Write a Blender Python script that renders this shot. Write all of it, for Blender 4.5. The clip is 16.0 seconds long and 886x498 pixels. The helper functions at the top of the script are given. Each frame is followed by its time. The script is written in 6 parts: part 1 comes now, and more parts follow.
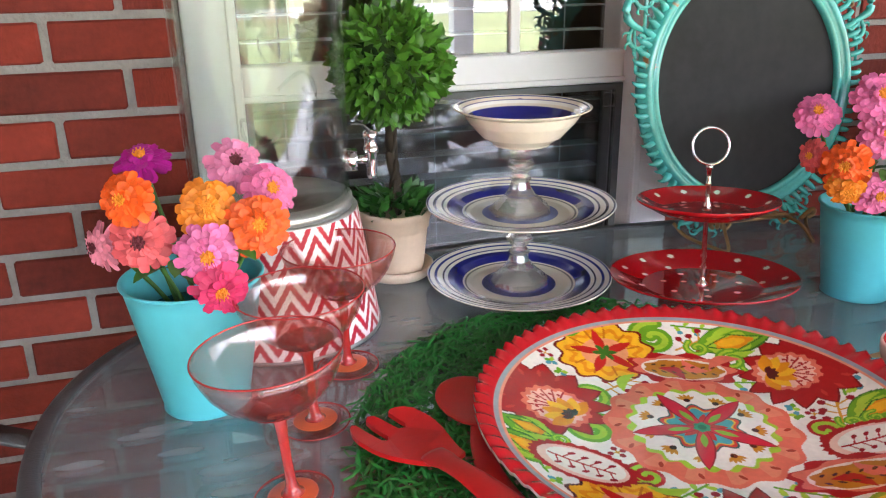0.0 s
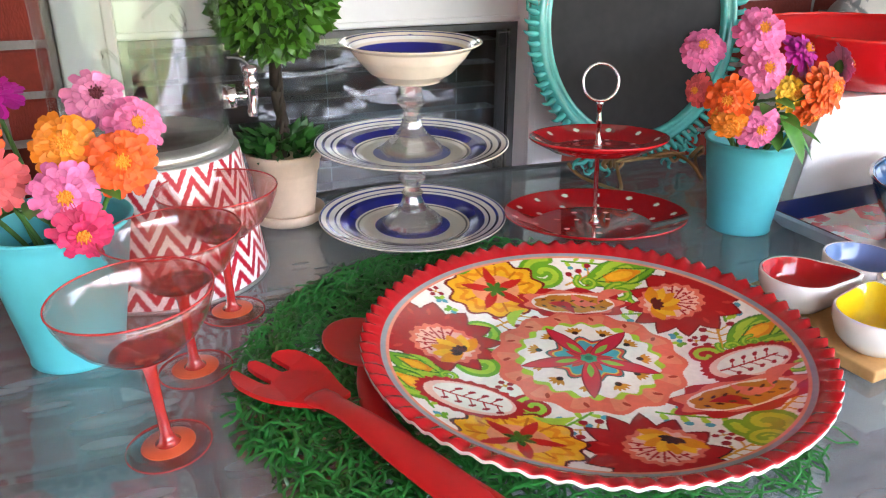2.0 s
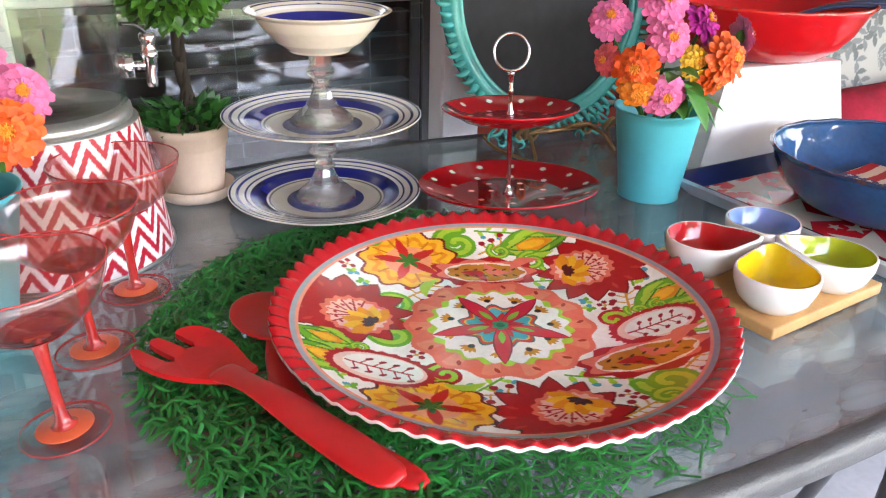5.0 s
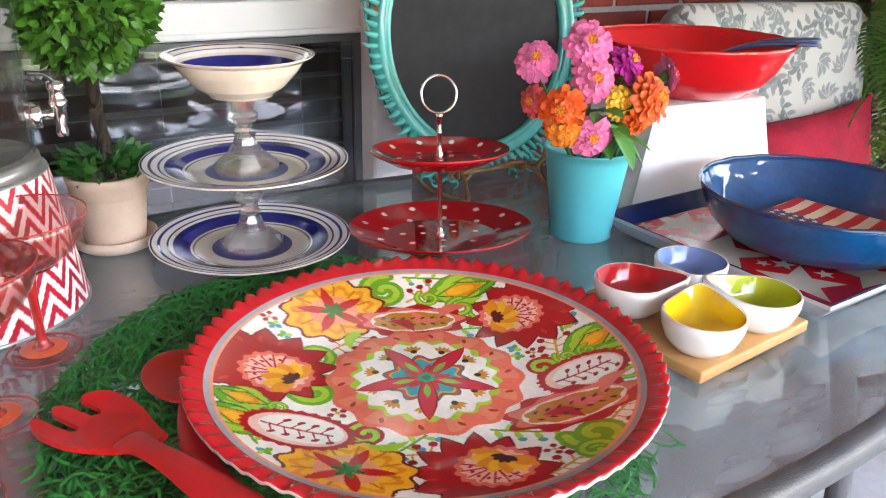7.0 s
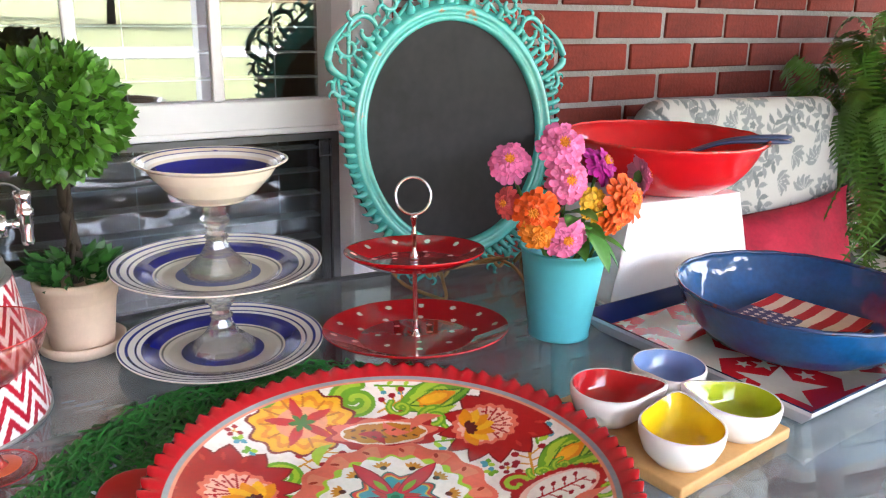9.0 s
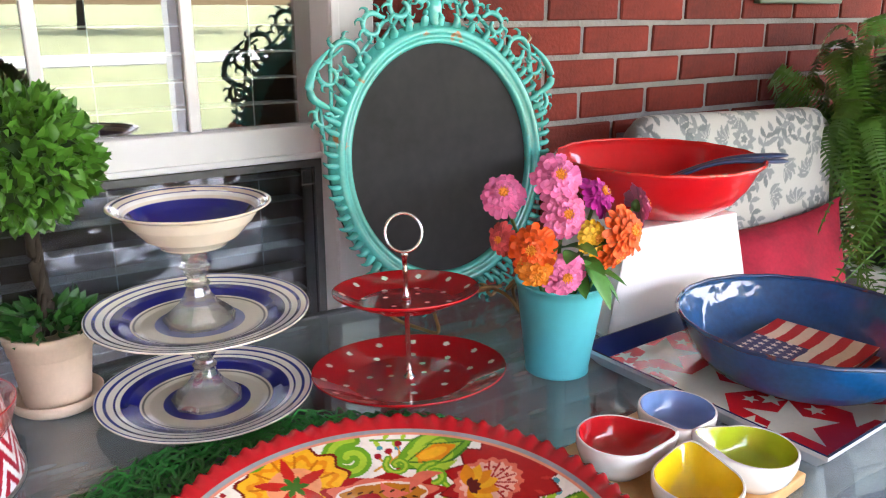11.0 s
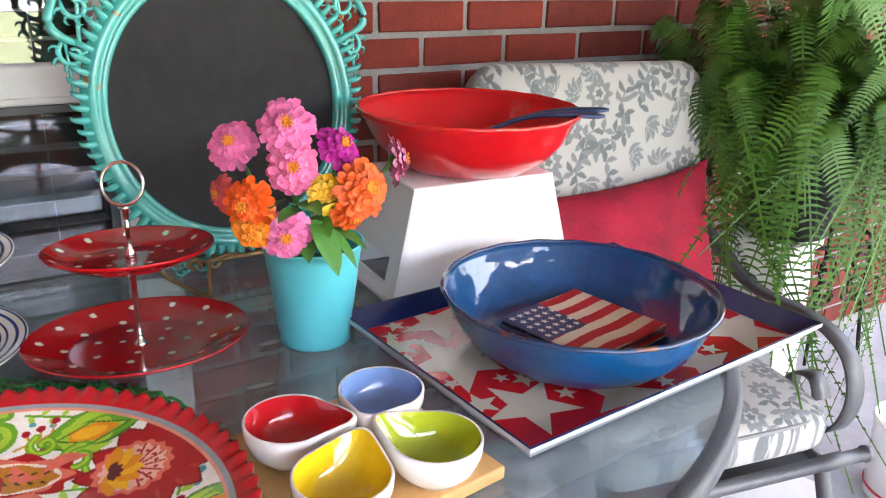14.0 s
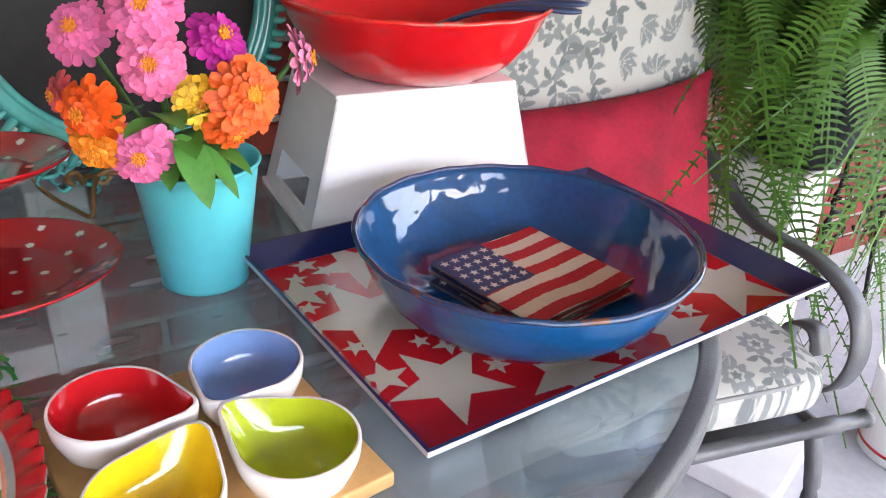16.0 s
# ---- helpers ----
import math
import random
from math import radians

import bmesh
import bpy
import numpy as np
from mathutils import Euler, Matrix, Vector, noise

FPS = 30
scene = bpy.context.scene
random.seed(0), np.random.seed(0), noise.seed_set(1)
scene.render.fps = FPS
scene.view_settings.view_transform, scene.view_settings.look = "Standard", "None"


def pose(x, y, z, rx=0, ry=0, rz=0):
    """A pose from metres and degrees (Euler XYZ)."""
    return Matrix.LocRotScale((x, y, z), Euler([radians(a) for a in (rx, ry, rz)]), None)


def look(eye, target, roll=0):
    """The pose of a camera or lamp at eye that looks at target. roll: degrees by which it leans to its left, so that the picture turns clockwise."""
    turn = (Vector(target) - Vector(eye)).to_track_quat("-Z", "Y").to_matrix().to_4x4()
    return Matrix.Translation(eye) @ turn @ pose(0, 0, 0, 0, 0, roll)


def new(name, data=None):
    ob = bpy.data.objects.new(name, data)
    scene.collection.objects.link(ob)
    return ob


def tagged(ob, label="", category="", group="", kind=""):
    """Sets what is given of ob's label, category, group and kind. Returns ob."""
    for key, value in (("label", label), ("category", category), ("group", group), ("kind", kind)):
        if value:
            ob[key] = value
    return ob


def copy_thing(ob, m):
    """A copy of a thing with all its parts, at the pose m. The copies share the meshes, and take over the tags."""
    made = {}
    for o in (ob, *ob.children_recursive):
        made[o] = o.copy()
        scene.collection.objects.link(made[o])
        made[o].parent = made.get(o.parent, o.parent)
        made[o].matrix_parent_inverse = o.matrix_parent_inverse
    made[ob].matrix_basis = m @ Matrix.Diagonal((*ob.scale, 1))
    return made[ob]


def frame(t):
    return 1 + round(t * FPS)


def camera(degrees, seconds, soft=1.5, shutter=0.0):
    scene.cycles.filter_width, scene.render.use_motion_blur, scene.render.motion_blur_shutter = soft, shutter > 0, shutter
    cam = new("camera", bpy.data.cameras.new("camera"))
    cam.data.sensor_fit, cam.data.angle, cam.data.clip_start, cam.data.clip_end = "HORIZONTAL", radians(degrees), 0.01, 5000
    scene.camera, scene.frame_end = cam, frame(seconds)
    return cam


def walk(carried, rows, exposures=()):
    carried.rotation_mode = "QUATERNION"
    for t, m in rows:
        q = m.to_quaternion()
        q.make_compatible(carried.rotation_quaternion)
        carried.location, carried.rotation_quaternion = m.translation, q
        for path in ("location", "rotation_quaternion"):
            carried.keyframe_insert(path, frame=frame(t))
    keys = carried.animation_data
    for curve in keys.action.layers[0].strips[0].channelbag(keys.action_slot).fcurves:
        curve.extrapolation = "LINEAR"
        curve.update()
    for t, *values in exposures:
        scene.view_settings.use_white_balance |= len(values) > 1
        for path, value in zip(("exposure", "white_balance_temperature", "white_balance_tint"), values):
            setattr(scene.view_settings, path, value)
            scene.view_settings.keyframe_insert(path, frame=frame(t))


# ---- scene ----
cam = camera(58.2, 16.0, 1.1)
PATH = [
    (0, (0.303, 0.399, 1.208), (0.787, 2.211, 0.514), -0.9),
    (0.5, (0.311, 0.4, 1.201), (0.839, 2.197, 0.498), -0.6),
    (1, (0.323, 0.402, 1.19), (0.907, 2.169, 0.456), -0.4),
    (1.5, (0.331, 0.405, 1.184), (0.971, 2.138, 0.417), 0.1),
    (2, (0.337, 0.406, 1.179), (1.014, 2.11, 0.38), 0.3),
    (2.5, (0.341, 0.408, 1.172), (1.054, 2.083, 0.346), 0.6),
    (3, (0.346, 0.406, 1.169), (1.091, 2.058, 0.322), 0.9),
    (3.5, (0.346, 0.405, 1.165), (1.123, 2.034, 0.303), 1.3),
    (6, (0.373, 0.4, 1.166), (1.261, 1.992, 0.344), 1.4),
    (6.5, (0.385, 0.406, 1.17), (1.312, 1.983, 0.361), 1.5),
    (7, (0.397, 0.411, 1.177), (1.348, 1.992, 0.406), 1.5),
    (7.5, (0.404, 0.416, 1.186), (1.374, 2.018, 0.485), 1.5),
    (8, (0.411, 0.414, 1.194), (1.395, 2.035, 0.558), 1.4),
    (8.5, (0.42, 0.416, 1.198), (1.417, 2.044, 0.603), 1.3),
    (11, (0.446, 0.487, 1.243), (1.492, 2.085, 0.652), 0.3),
    (11.5, (0.456, 0.504, 1.239), (1.58, 2.049, 0.649), 0.5),
    (12, (0.489, 0.512, 1.227), (1.696, 1.985, 0.616), 0.3),
    (12.5, (0.558, 0.509, 1.22), (1.809, 1.938, 0.594), 0.8),
    (13, (0.655, 0.475, 1.222), (1.875, 1.922, 0.576), 1.4),
    (13.5, (0.732, 0.424, 1.221), (1.858, 1.941, 0.564), 1.6),
    (14, (0.796, 0.392, 1.215), (1.821, 1.964, 0.522), 1.7),
    (14.5, (0.835, 0.41, 1.201), (1.836, 1.98, 0.472), 1.6),
    (15, (0.882, 0.468, 1.187), (1.903, 2.003, 0.413), 2.9),
    (15.5, (0.925, 0.509, 1.171), (1.946, 2.017, 0.343), 2.6),
    (16, (0.993, 0.514, 1.172), (1.952, 2.009, 0.252), 3.6),
]
EXPOSURE = [(0.0, 3.46, 6000, 17), (3.0, 3.62, 6000, 18), (7.0, 3.66, 6000, 18), (11.0, 3.54, 6050, 20), (16.0, 3.50, 6050, 20)]
walk(cam, [(t, look(eye, target, roll)) for t, eye, target, roll in PATH], EXPOSURE)

# ---- light ----
world = bpy.data.worlds.new("world")
scene.world = world
world.use_nodes = True
wn = world.node_tree.nodes
sky = wn.new("ShaderNodeTexSky")
sky.sky_type = "NISHITA"
sky.sun_disc = False
sky.sun_elevation, sky.sun_rotation = radians(52), radians(150)
sky.air_density, sky.dust_density = 1.4, 4.5
world.node_tree.links.new(sky.outputs[0], wn["Background"].inputs[0])
wn["Background"].inputs[1].default_value = 0.15
sun_data = bpy.data.lights.new("sun", "SUN")
sun_data.energy, sun_data.angle, sun_data.color = 3.0, radians(3), (1, 0.95, 0.88)
sun = new("sun", sun_data)
sun.matrix_world = look((0, -10, 14), (2.6, 0, 0))


# ---- materials ----
def mat(name, col, rough=0.5, metal=0.0, var=0.12, scale=12.0, bump=0.0, bscale=60.0, coat=0.0, trans=0.0, ior=1.45, alpha=1.0, spec=0.5, sheen=0.0, rand=0.0, isl=0.0, coat_ior=1.5, bdetail=5):
    """A procedural surface: base colour with two scales of variation, optional relief."""
    m = bpy.data.materials.new(name)
    m.use_nodes = True
    n, l = m.node_tree.nodes, m.node_tree.links
    b = n["Principled BSDF"]
    b.inputs["Roughness"].default_value = rough
    b.inputs["Metallic"].default_value = metal
    b.inputs["Coat Weight"].default_value = coat
    b.inputs["Coat Roughness"].default_value = 0.03
    b.inputs["Coat IOR"].default_value = coat_ior
    b.inputs["Transmission Weight"].default_value = trans
    b.inputs["IOR"].default_value = ior
    b.inputs["Alpha"].default_value = alpha
    b.inputs["Specular IOR Level"].default_value = spec
    b.inputs["Sheen Weight"].default_value = sheen
    tc = n.new("ShaderNodeTexCoord")
    big = n.new("ShaderNodeTexNoise")
    big.inputs["Scale"].default_value, big.inputs["Detail"].default_value = scale, 4
    fine = n.new("ShaderNodeTexNoise")
    fine.inputs["Scale"].default_value, fine.inputs["Detail"].default_value = scale * 9, 3
    l.new(tc.outputs["Object"], big.inputs["Vector"])
    l.new(tc.outputs["Object"], fine.inputs["Vector"])
    add = n.new("ShaderNodeMath")
    add.operation = "MULTIPLY_ADD"
    l.new(fine.outputs[0], add.inputs[0])
    add.inputs[1].default_value = 0.45
    l.new(big.outputs[0], add.inputs[2])
    last = add.outputs[0]
    for use, node, out in ((rand, "ShaderNodeObjectInfo", "Random"), (isl, "ShaderNodeNewGeometry", "Random Per Island")):
        if use:
            oi = n.new(node)
            ma = n.new("ShaderNodeMath")
            ma.operation = "MULTIPLY_ADD"
            l.new(oi.outputs[out], ma.inputs[0])
            ma.inputs[1].default_value = use
            l.new(last, ma.inputs[2])
            last = ma.outputs[0]
    ramp = n.new("ShaderNodeMapRange")
    ramp.inputs[1].default_value, ramp.inputs[2].default_value = 0.35, 1.1 + rand + isl
    ramp.inputs[3].default_value, ramp.inputs[4].default_value = 1 - var, 1 + var
    l.new(last, ramp.inputs[0])
    hsv = n.new("ShaderNodeHueSaturation")
    hsv.inputs["Color"].default_value = (*col, 1)
    l.new(ramp.outputs[0], hsv.inputs["Value"])
    l.new(hsv.outputs[0], b.inputs["Base Color"])
    if bump:
        bn = n.new("ShaderNodeTexNoise")
        bn.inputs["Scale"].default_value, bn.inputs["Detail"].default_value = bscale, bdetail
        l.new(tc.outputs["Object"], bn.inputs["Vector"])
        bu = n.new("ShaderNodeBump")
        bu.inputs["Strength"].default_value, bu.inputs["Distance"].default_value = bump, 0.004
        l.new(bn.outputs[0], bu.inputs["Height"])
        l.new(bu.outputs[0], b.inputs["Normal"])
        l.new(bu.outputs[0], b.inputs["Coat Normal"])
    return m


def clear_glass(name, tint, rough=0.02, gloss=0.12, body=0.0, body_col=(1, 1, 1)):
    """Thin glass: tinted see-through with a mirror part that grows at grazing angles, and a little body colour."""
    m = bpy.data.materials.new(name)
    m.use_nodes = True
    n, l = m.node_tree.nodes, m.node_tree.links
    n.remove(n["Principled BSDF"])
    tr = n.new("ShaderNodeBsdfTransparent")
    tr.inputs[0].default_value = (*tint, 1)
    gl = n.new("ShaderNodeBsdfGlossy")
    gl.inputs["Roughness"].default_value = rough
    di = n.new("ShaderNodeBsdfPrincipled")
    di.inputs["Base Color"].default_value = (*body_col, 1)
    di.inputs["Roughness"].default_value = 0.25
    mb = n.new("ShaderNodeMixShader")
    mb.inputs[0].default_value = body
    l.new(tr.outputs[0], mb.inputs[1])
    l.new(di.outputs[0], mb.inputs[2])
    fr = n.new("ShaderNodeLayerWeight")
    pw = n.new("ShaderNodeMath")
    pw.operation = "POWER"
    pw.inputs[1].default_value = 4.5
    l.new(fr.outputs["Facing"], pw.inputs[0])
    ad = n.new("ShaderNodeMath")
    ad.operation, ad.use_clamp = "MULTIPLY_ADD", True
    ad.inputs[1].default_value, ad.inputs[2].default_value = 0.65, gloss
    l.new(pw.outputs[0], ad.inputs[0])
    mx = n.new("ShaderNodeMixShader")
    l.new(ad.outputs[0], mx.inputs[0])
    l.new(mb.outputs[0], mx.inputs[1])
    l.new(gl.outputs[0], mx.inputs[2])
    l.new(mx.outputs[0], n["Material Output"].inputs[0])
    return m


M_BRICK = mat("brick_red", (0.145, 0.017, 0.0085), 0.85, var=0.75, scale=9, bump=0.45, bscale=120, rand=0.5)
M_MORTAR = mat("mortar_grey", (0.23, 0.225, 0.215), 0.95, var=0.25, scale=14, bump=0.8, bscale=150)
M_TRIM = mat("white_vinyl_trim", (0.78, 0.79, 0.80), 0.4, var=0.05, scale=5, bump=0.05)
M_CONCRETE = mat("grey_painted_concrete", (0.42, 0.435, 0.46), 0.6, var=0.25, scale=5, bump=0.3, bscale=60)
M_CEIL = mat("unseen_dark_ceiling", (0.20, 0.17, 0.15), 0.7, var=0.06, scale=3)
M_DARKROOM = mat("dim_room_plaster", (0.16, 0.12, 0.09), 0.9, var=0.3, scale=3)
M_PANE = clear_glass("window_glass", (0.92, 0.94, 0.93), 0.0, 0.18)
M_SCREEN = clear_glass("insect_screen_mesh", (0.80, 0.81, 0.83), 0.3, 0.01, 0.07, (0.08, 0.08, 0.085))
M_BLIND = mat("white_blind_slat", (0.72, 0.72, 0.68), 0.5, var=0.06)
M_ALU = mat("grey_aluminium_frame", (0.10, 0.105, 0.11), 0.42, 0.3, var=0.2, scale=40, bump=0.25, bscale=400)
M_LAWN = mat("lawn_grass", (0.15, 0.175, 0.06), 0.9, var=0.35, scale=0.6, bump=0.6, bscale=30)
M_ROAD = mat("asphalt_road", (0.3, 0.3, 0.28), 0.9, var=0.15, scale=2)


def table_glass():
    """Grey glass pressed with overlapping leaf strokes, frosted unevenly."""
    m = clear_glass("patterned_table_glass", (0.60, 0.67, 0.68), 0.05, 0.10, 0.2, (0.46, 0.53, 0.56))
    n, l = m.node_tree.nodes, m.node_tree.links
    tc = n.new("ShaderNodeTexCoord")
    heights = []
    for turn, stretch in ((25, (7, 26, 1)), (100, (8, 30, 1)), (-40, (6, 22, 1))):
        mp = n.new("ShaderNodeMapping")
        mp.inputs["Rotation"].default_value = (0, 0, radians(turn))
        mp.inputs["Scale"].default_value = stretch
        l.new(tc.outputs["Object"], mp.inputs["Vector"])
        vo = n.new("ShaderNodeTexVoronoi")
        vo.inputs["Scale"].default_value = 1.0
        l.new(mp.outputs[0], vo.inputs["Vector"])
        heights.append(vo)
    most = heights[0].outputs["Distance"]
    for vo in heights[1:]:
        mn = n.new("ShaderNodeMath")
        mn.operation = "MINIMUM"
        l.new(most, mn.inputs[0])
        l.new(vo.outputs["Distance"], mn.inputs[1])
        most = mn.outputs[0]
    no = n.new("ShaderNodeTexNoise")
    no.inputs["Scale"].default_value, no.inputs["Detail"].default_value = 5.0, 4
    l.new(tc.outputs["Object"], no.inputs["Vector"])
    mix = n.new("ShaderNodeMath")
    mix.operation = "MULTIPLY_ADD"
    l.new(no.outputs[0], mix.inputs[0])
    mix.inputs[1].default_value = 0.8
    l.new(most, mix.inputs[2])
    fr = n.new("ShaderNodeMapRange")
    fr.inputs[1].default_value, fr.inputs[2].default_value = 0.35, 0.95
    fr.inputs[3].default_value, fr.inputs[4].default_value = 0.50, 0.17
    l.new(mix.outputs[0], fr.inputs[0])
    body = next(k for k in n if k.type == "MIX_SHADER" and not k.inputs[0].is_linked)
    l.new(fr.outputs[0], body.inputs[0])
    bu = n.new("ShaderNodeBump")
    bu.inputs["Strength"].default_value, bu.inputs["Distance"].default_value = 0.22, 0.006
    l.new(most, bu.inputs["Height"])
    for node in n:
        if node.type in ("BSDF_GLOSSY", "BSDF_PRINCIPLED"):
            l.new(bu.outputs[0], node.inputs["Normal"])
    return m


M_TABLEGLASS = table_glass()


# ---- mesh helpers ----
def empty(name, x=0, y=0, z=0, rz=0, rx=0, ry=0, **tags):
    ob = new(name)
    ob.matrix_basis = pose(x, y, z, rx, ry, rz)
    ob.empty_display_size = 0.05
    return tagged(ob, **tags)


def part(name, bm, material, parent=None, label="", smooth=True):
    """Links a bmesh as one mesh object, under a thing or a part."""
    me = bpy.data.meshes.new(name)
    bmesh.ops.recalc_face_normals(bm, faces=bm.faces)
    for f in bm.faces:
        f.smooth = smooth
    bm.to_mesh(me)
    bm.free()
    for mt in material if isinstance(material, (list, tuple)) else (material,):
        me.materials.append(mt)
    ob = new(name, me)
    if parent is not None:
        ob.parent = parent
    if label:
        ob["label"] = label
    return ob


def raw(name, verts, faces, material, parent=None, label="", smooth=False):
    me = bpy.data.meshes.new(name)
    me.from_pydata(verts, [], faces)
    me.materials.append(material)
    if smooth:
        me.polygons.foreach_set("use_smooth", [True] * len(me.polygons))
    ob = new(name, me)
    if parent is not None:
        ob.parent = parent
    if label:
        ob["label"] = label
    return ob


def box(x0, x1, y0, y1, z0, z1, bev=0.0, bm=None, seg=2):
    own = bm or bmesh.new()
    r = bmesh.ops.create_cube(own, size=1)
    bmesh.ops.transform(own, verts=r["verts"], matrix=Matrix.Translation(((x0 + x1) / 2, (y0 + y1) / 2, (z0 + z1) / 2)) @ Matrix.Diagonal((x1 - x0, y1 - y0, z1 - z0, 1)))
    if bev:
        es = list({e for v in r["verts"] for e in v.link_edges})
        bmesh.ops.bevel(own, geom=es, offset=bev, segments=seg, affect="EDGES", profile=0.5)
    return own


def lathe(profile, seg=64, bm=None, wave=None, flat=1.0):
    """Turns (radius, height) pairs round z. wave(angle, i) may scale the radius and lift the ring."""
    own = bm or bmesh.new()
    rings = []
    for i, (r, z) in enumerate(profile):
        if r < 1e-6:
            rings.append([own.verts.new((0, 0, z))])
            continue
        ring = []
        for k in range(seg):
            a = 2 * math.pi * k / seg
            s, dz = wave(a, i) if wave else (1, 0)
            ring.append(own.verts.new((r * s * math.cos(a), r * s * math.sin(a) * flat, z + dz)))
        rings.append(ring)
    for a, b in zip(rings, rings[1:]):
        for k in range(seg):
            j = (k + 1) % seg
            vs = [a[k % len(a)], a[j % len(a)], b[j % len(b)], b[k % len(b)]]
            vs = list(dict.fromkeys(vs))
            if len(vs) > 2:
                own.faces.new(vs)
    return own


def tube(points, r, seg=8, bm=None, closed=False, flat=1.0, taper=None):
    """A round bar along the points; taper: radius factors along it."""
    own = bm or bmesh.new()
    pts = [Vector(p) for p in points]
    n = len(pts)
    rings = []
    up = Vector((0, 0, 1))
    for i, p in enumerate(pts):
        a = pts[(i - 1) % n] if closed or i else p
        b = pts[(i + 1) % n] if closed or i < n - 1 else p
        d = (b - a).normalized()
        side = d.cross(up)
        if side.length < 1e-3:
            side = d.cross(Vector((1, 0, 0)))
        side.normalize()
        u = side.cross(d)
        f = r * (taper[i] if taper else 1)
        rings.append([own.verts.new(p + side * f * math.cos(2 * math.pi * k / seg) + u * f * flat * math.sin(2 * math.pi * k / seg)) for k in range(seg)])
    for i in range(n if closed else n - 1):
        a, b = rings[i], rings[(i + 1) % n]
        for k in range(seg):
            own.faces.new((a[k], a[(k + 1) % seg], b[(k + 1) % seg], b[k]))
    if not closed:
        own.faces.new(rings[0][::-1])
        own.faces.new(rings[-1])
    return own


def curve(points, per=8, closed=False):
    """A smooth line through the points (Catmull-Rom)."""
    p = [Vector(q) for q in points]
    n = len(p)
    out = []
    for i in range(n if closed else n - 1):
        q = [p[(i + k) % n] if closed else p[min(max(i + k, 0), n - 1)] for k in (-1, 0, 1, 2)]
        for k in range(per):
            t = k / per
            out.append(0.5 * (2 * q[1] + (q[2] - q[0]) * t + (2 * q[0] - 5 * q[1] + 4 * q[2] - q[3]) * t * t + (3 * q[1] - q[0] - 3 * q[2] + q[3]) * t ** 3))
    if not closed:
        out.append(p[-1])
    return out


def prism(outline, z0, z1, bm=None):
    """A flat plate with the given outline."""
    own = bm or bmesh.new()
    lo = [own.verts.new((x, y, z0)) for x, y in outline]
    hi = [own.verts.new((x, y, z1)) for x, y in outline]
    own.faces.new(lo[::-1])
    own.faces.new(hi)
    for k in range(len(lo)):
        j = (k + 1) % len(lo)
        own.faces.new((lo[k], lo[j], hi[j], hi[k]))
    return own


# ---- the place ----
WALL_Y, TOP = 1.763, 0.72
floor = tagged(part("floor", box(-3, 6, -2.3, 2.3, -0.12, 0, 0.01), M_CONCRETE, smooth=False), "grey painted concrete porch floor with worn patches", "floor", kind="structure")
# ceiling out of view; dark brown chosen to cut bounce and reflections
ceiling = tagged(part("ceiling", box(-3, 6, -2.3, 2.3, 2.45, 2.55), M_CEIL, smooth=False), "unseen dark brown porch ceiling that limits bounced light", "ceiling", kind="structure")
ground = tagged(part("ground", box(-300, 300, -400, -2.3, -0.6, -0.35), M_LAWN, smooth=False), "mown green lawn beyond the porch", "ground", kind="structure")
road = tagged(part("road", box(-300, 300, -24, -19, -0.36, -0.33), M_ROAD, smooth=False), "pale asphalt road across the lawn", "road", kind="structure")

M_BRICK_PLAIN = mat("brick_plain", (0.26, 0.06, 0.04), 0.9, var=0.4, scale=6, bump=0.5)
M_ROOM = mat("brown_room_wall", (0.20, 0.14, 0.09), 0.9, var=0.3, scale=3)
M_BARK = mat("dark_bark", (0.03, 0.022, 0.015), 0.85, var=0.4, scale=40, bump=0.6)
M_TREE = mat("far_tree_leaves", (0.05, 0.10, 0.025), 0.7, var=0.5, scale=2, isl=0.6)


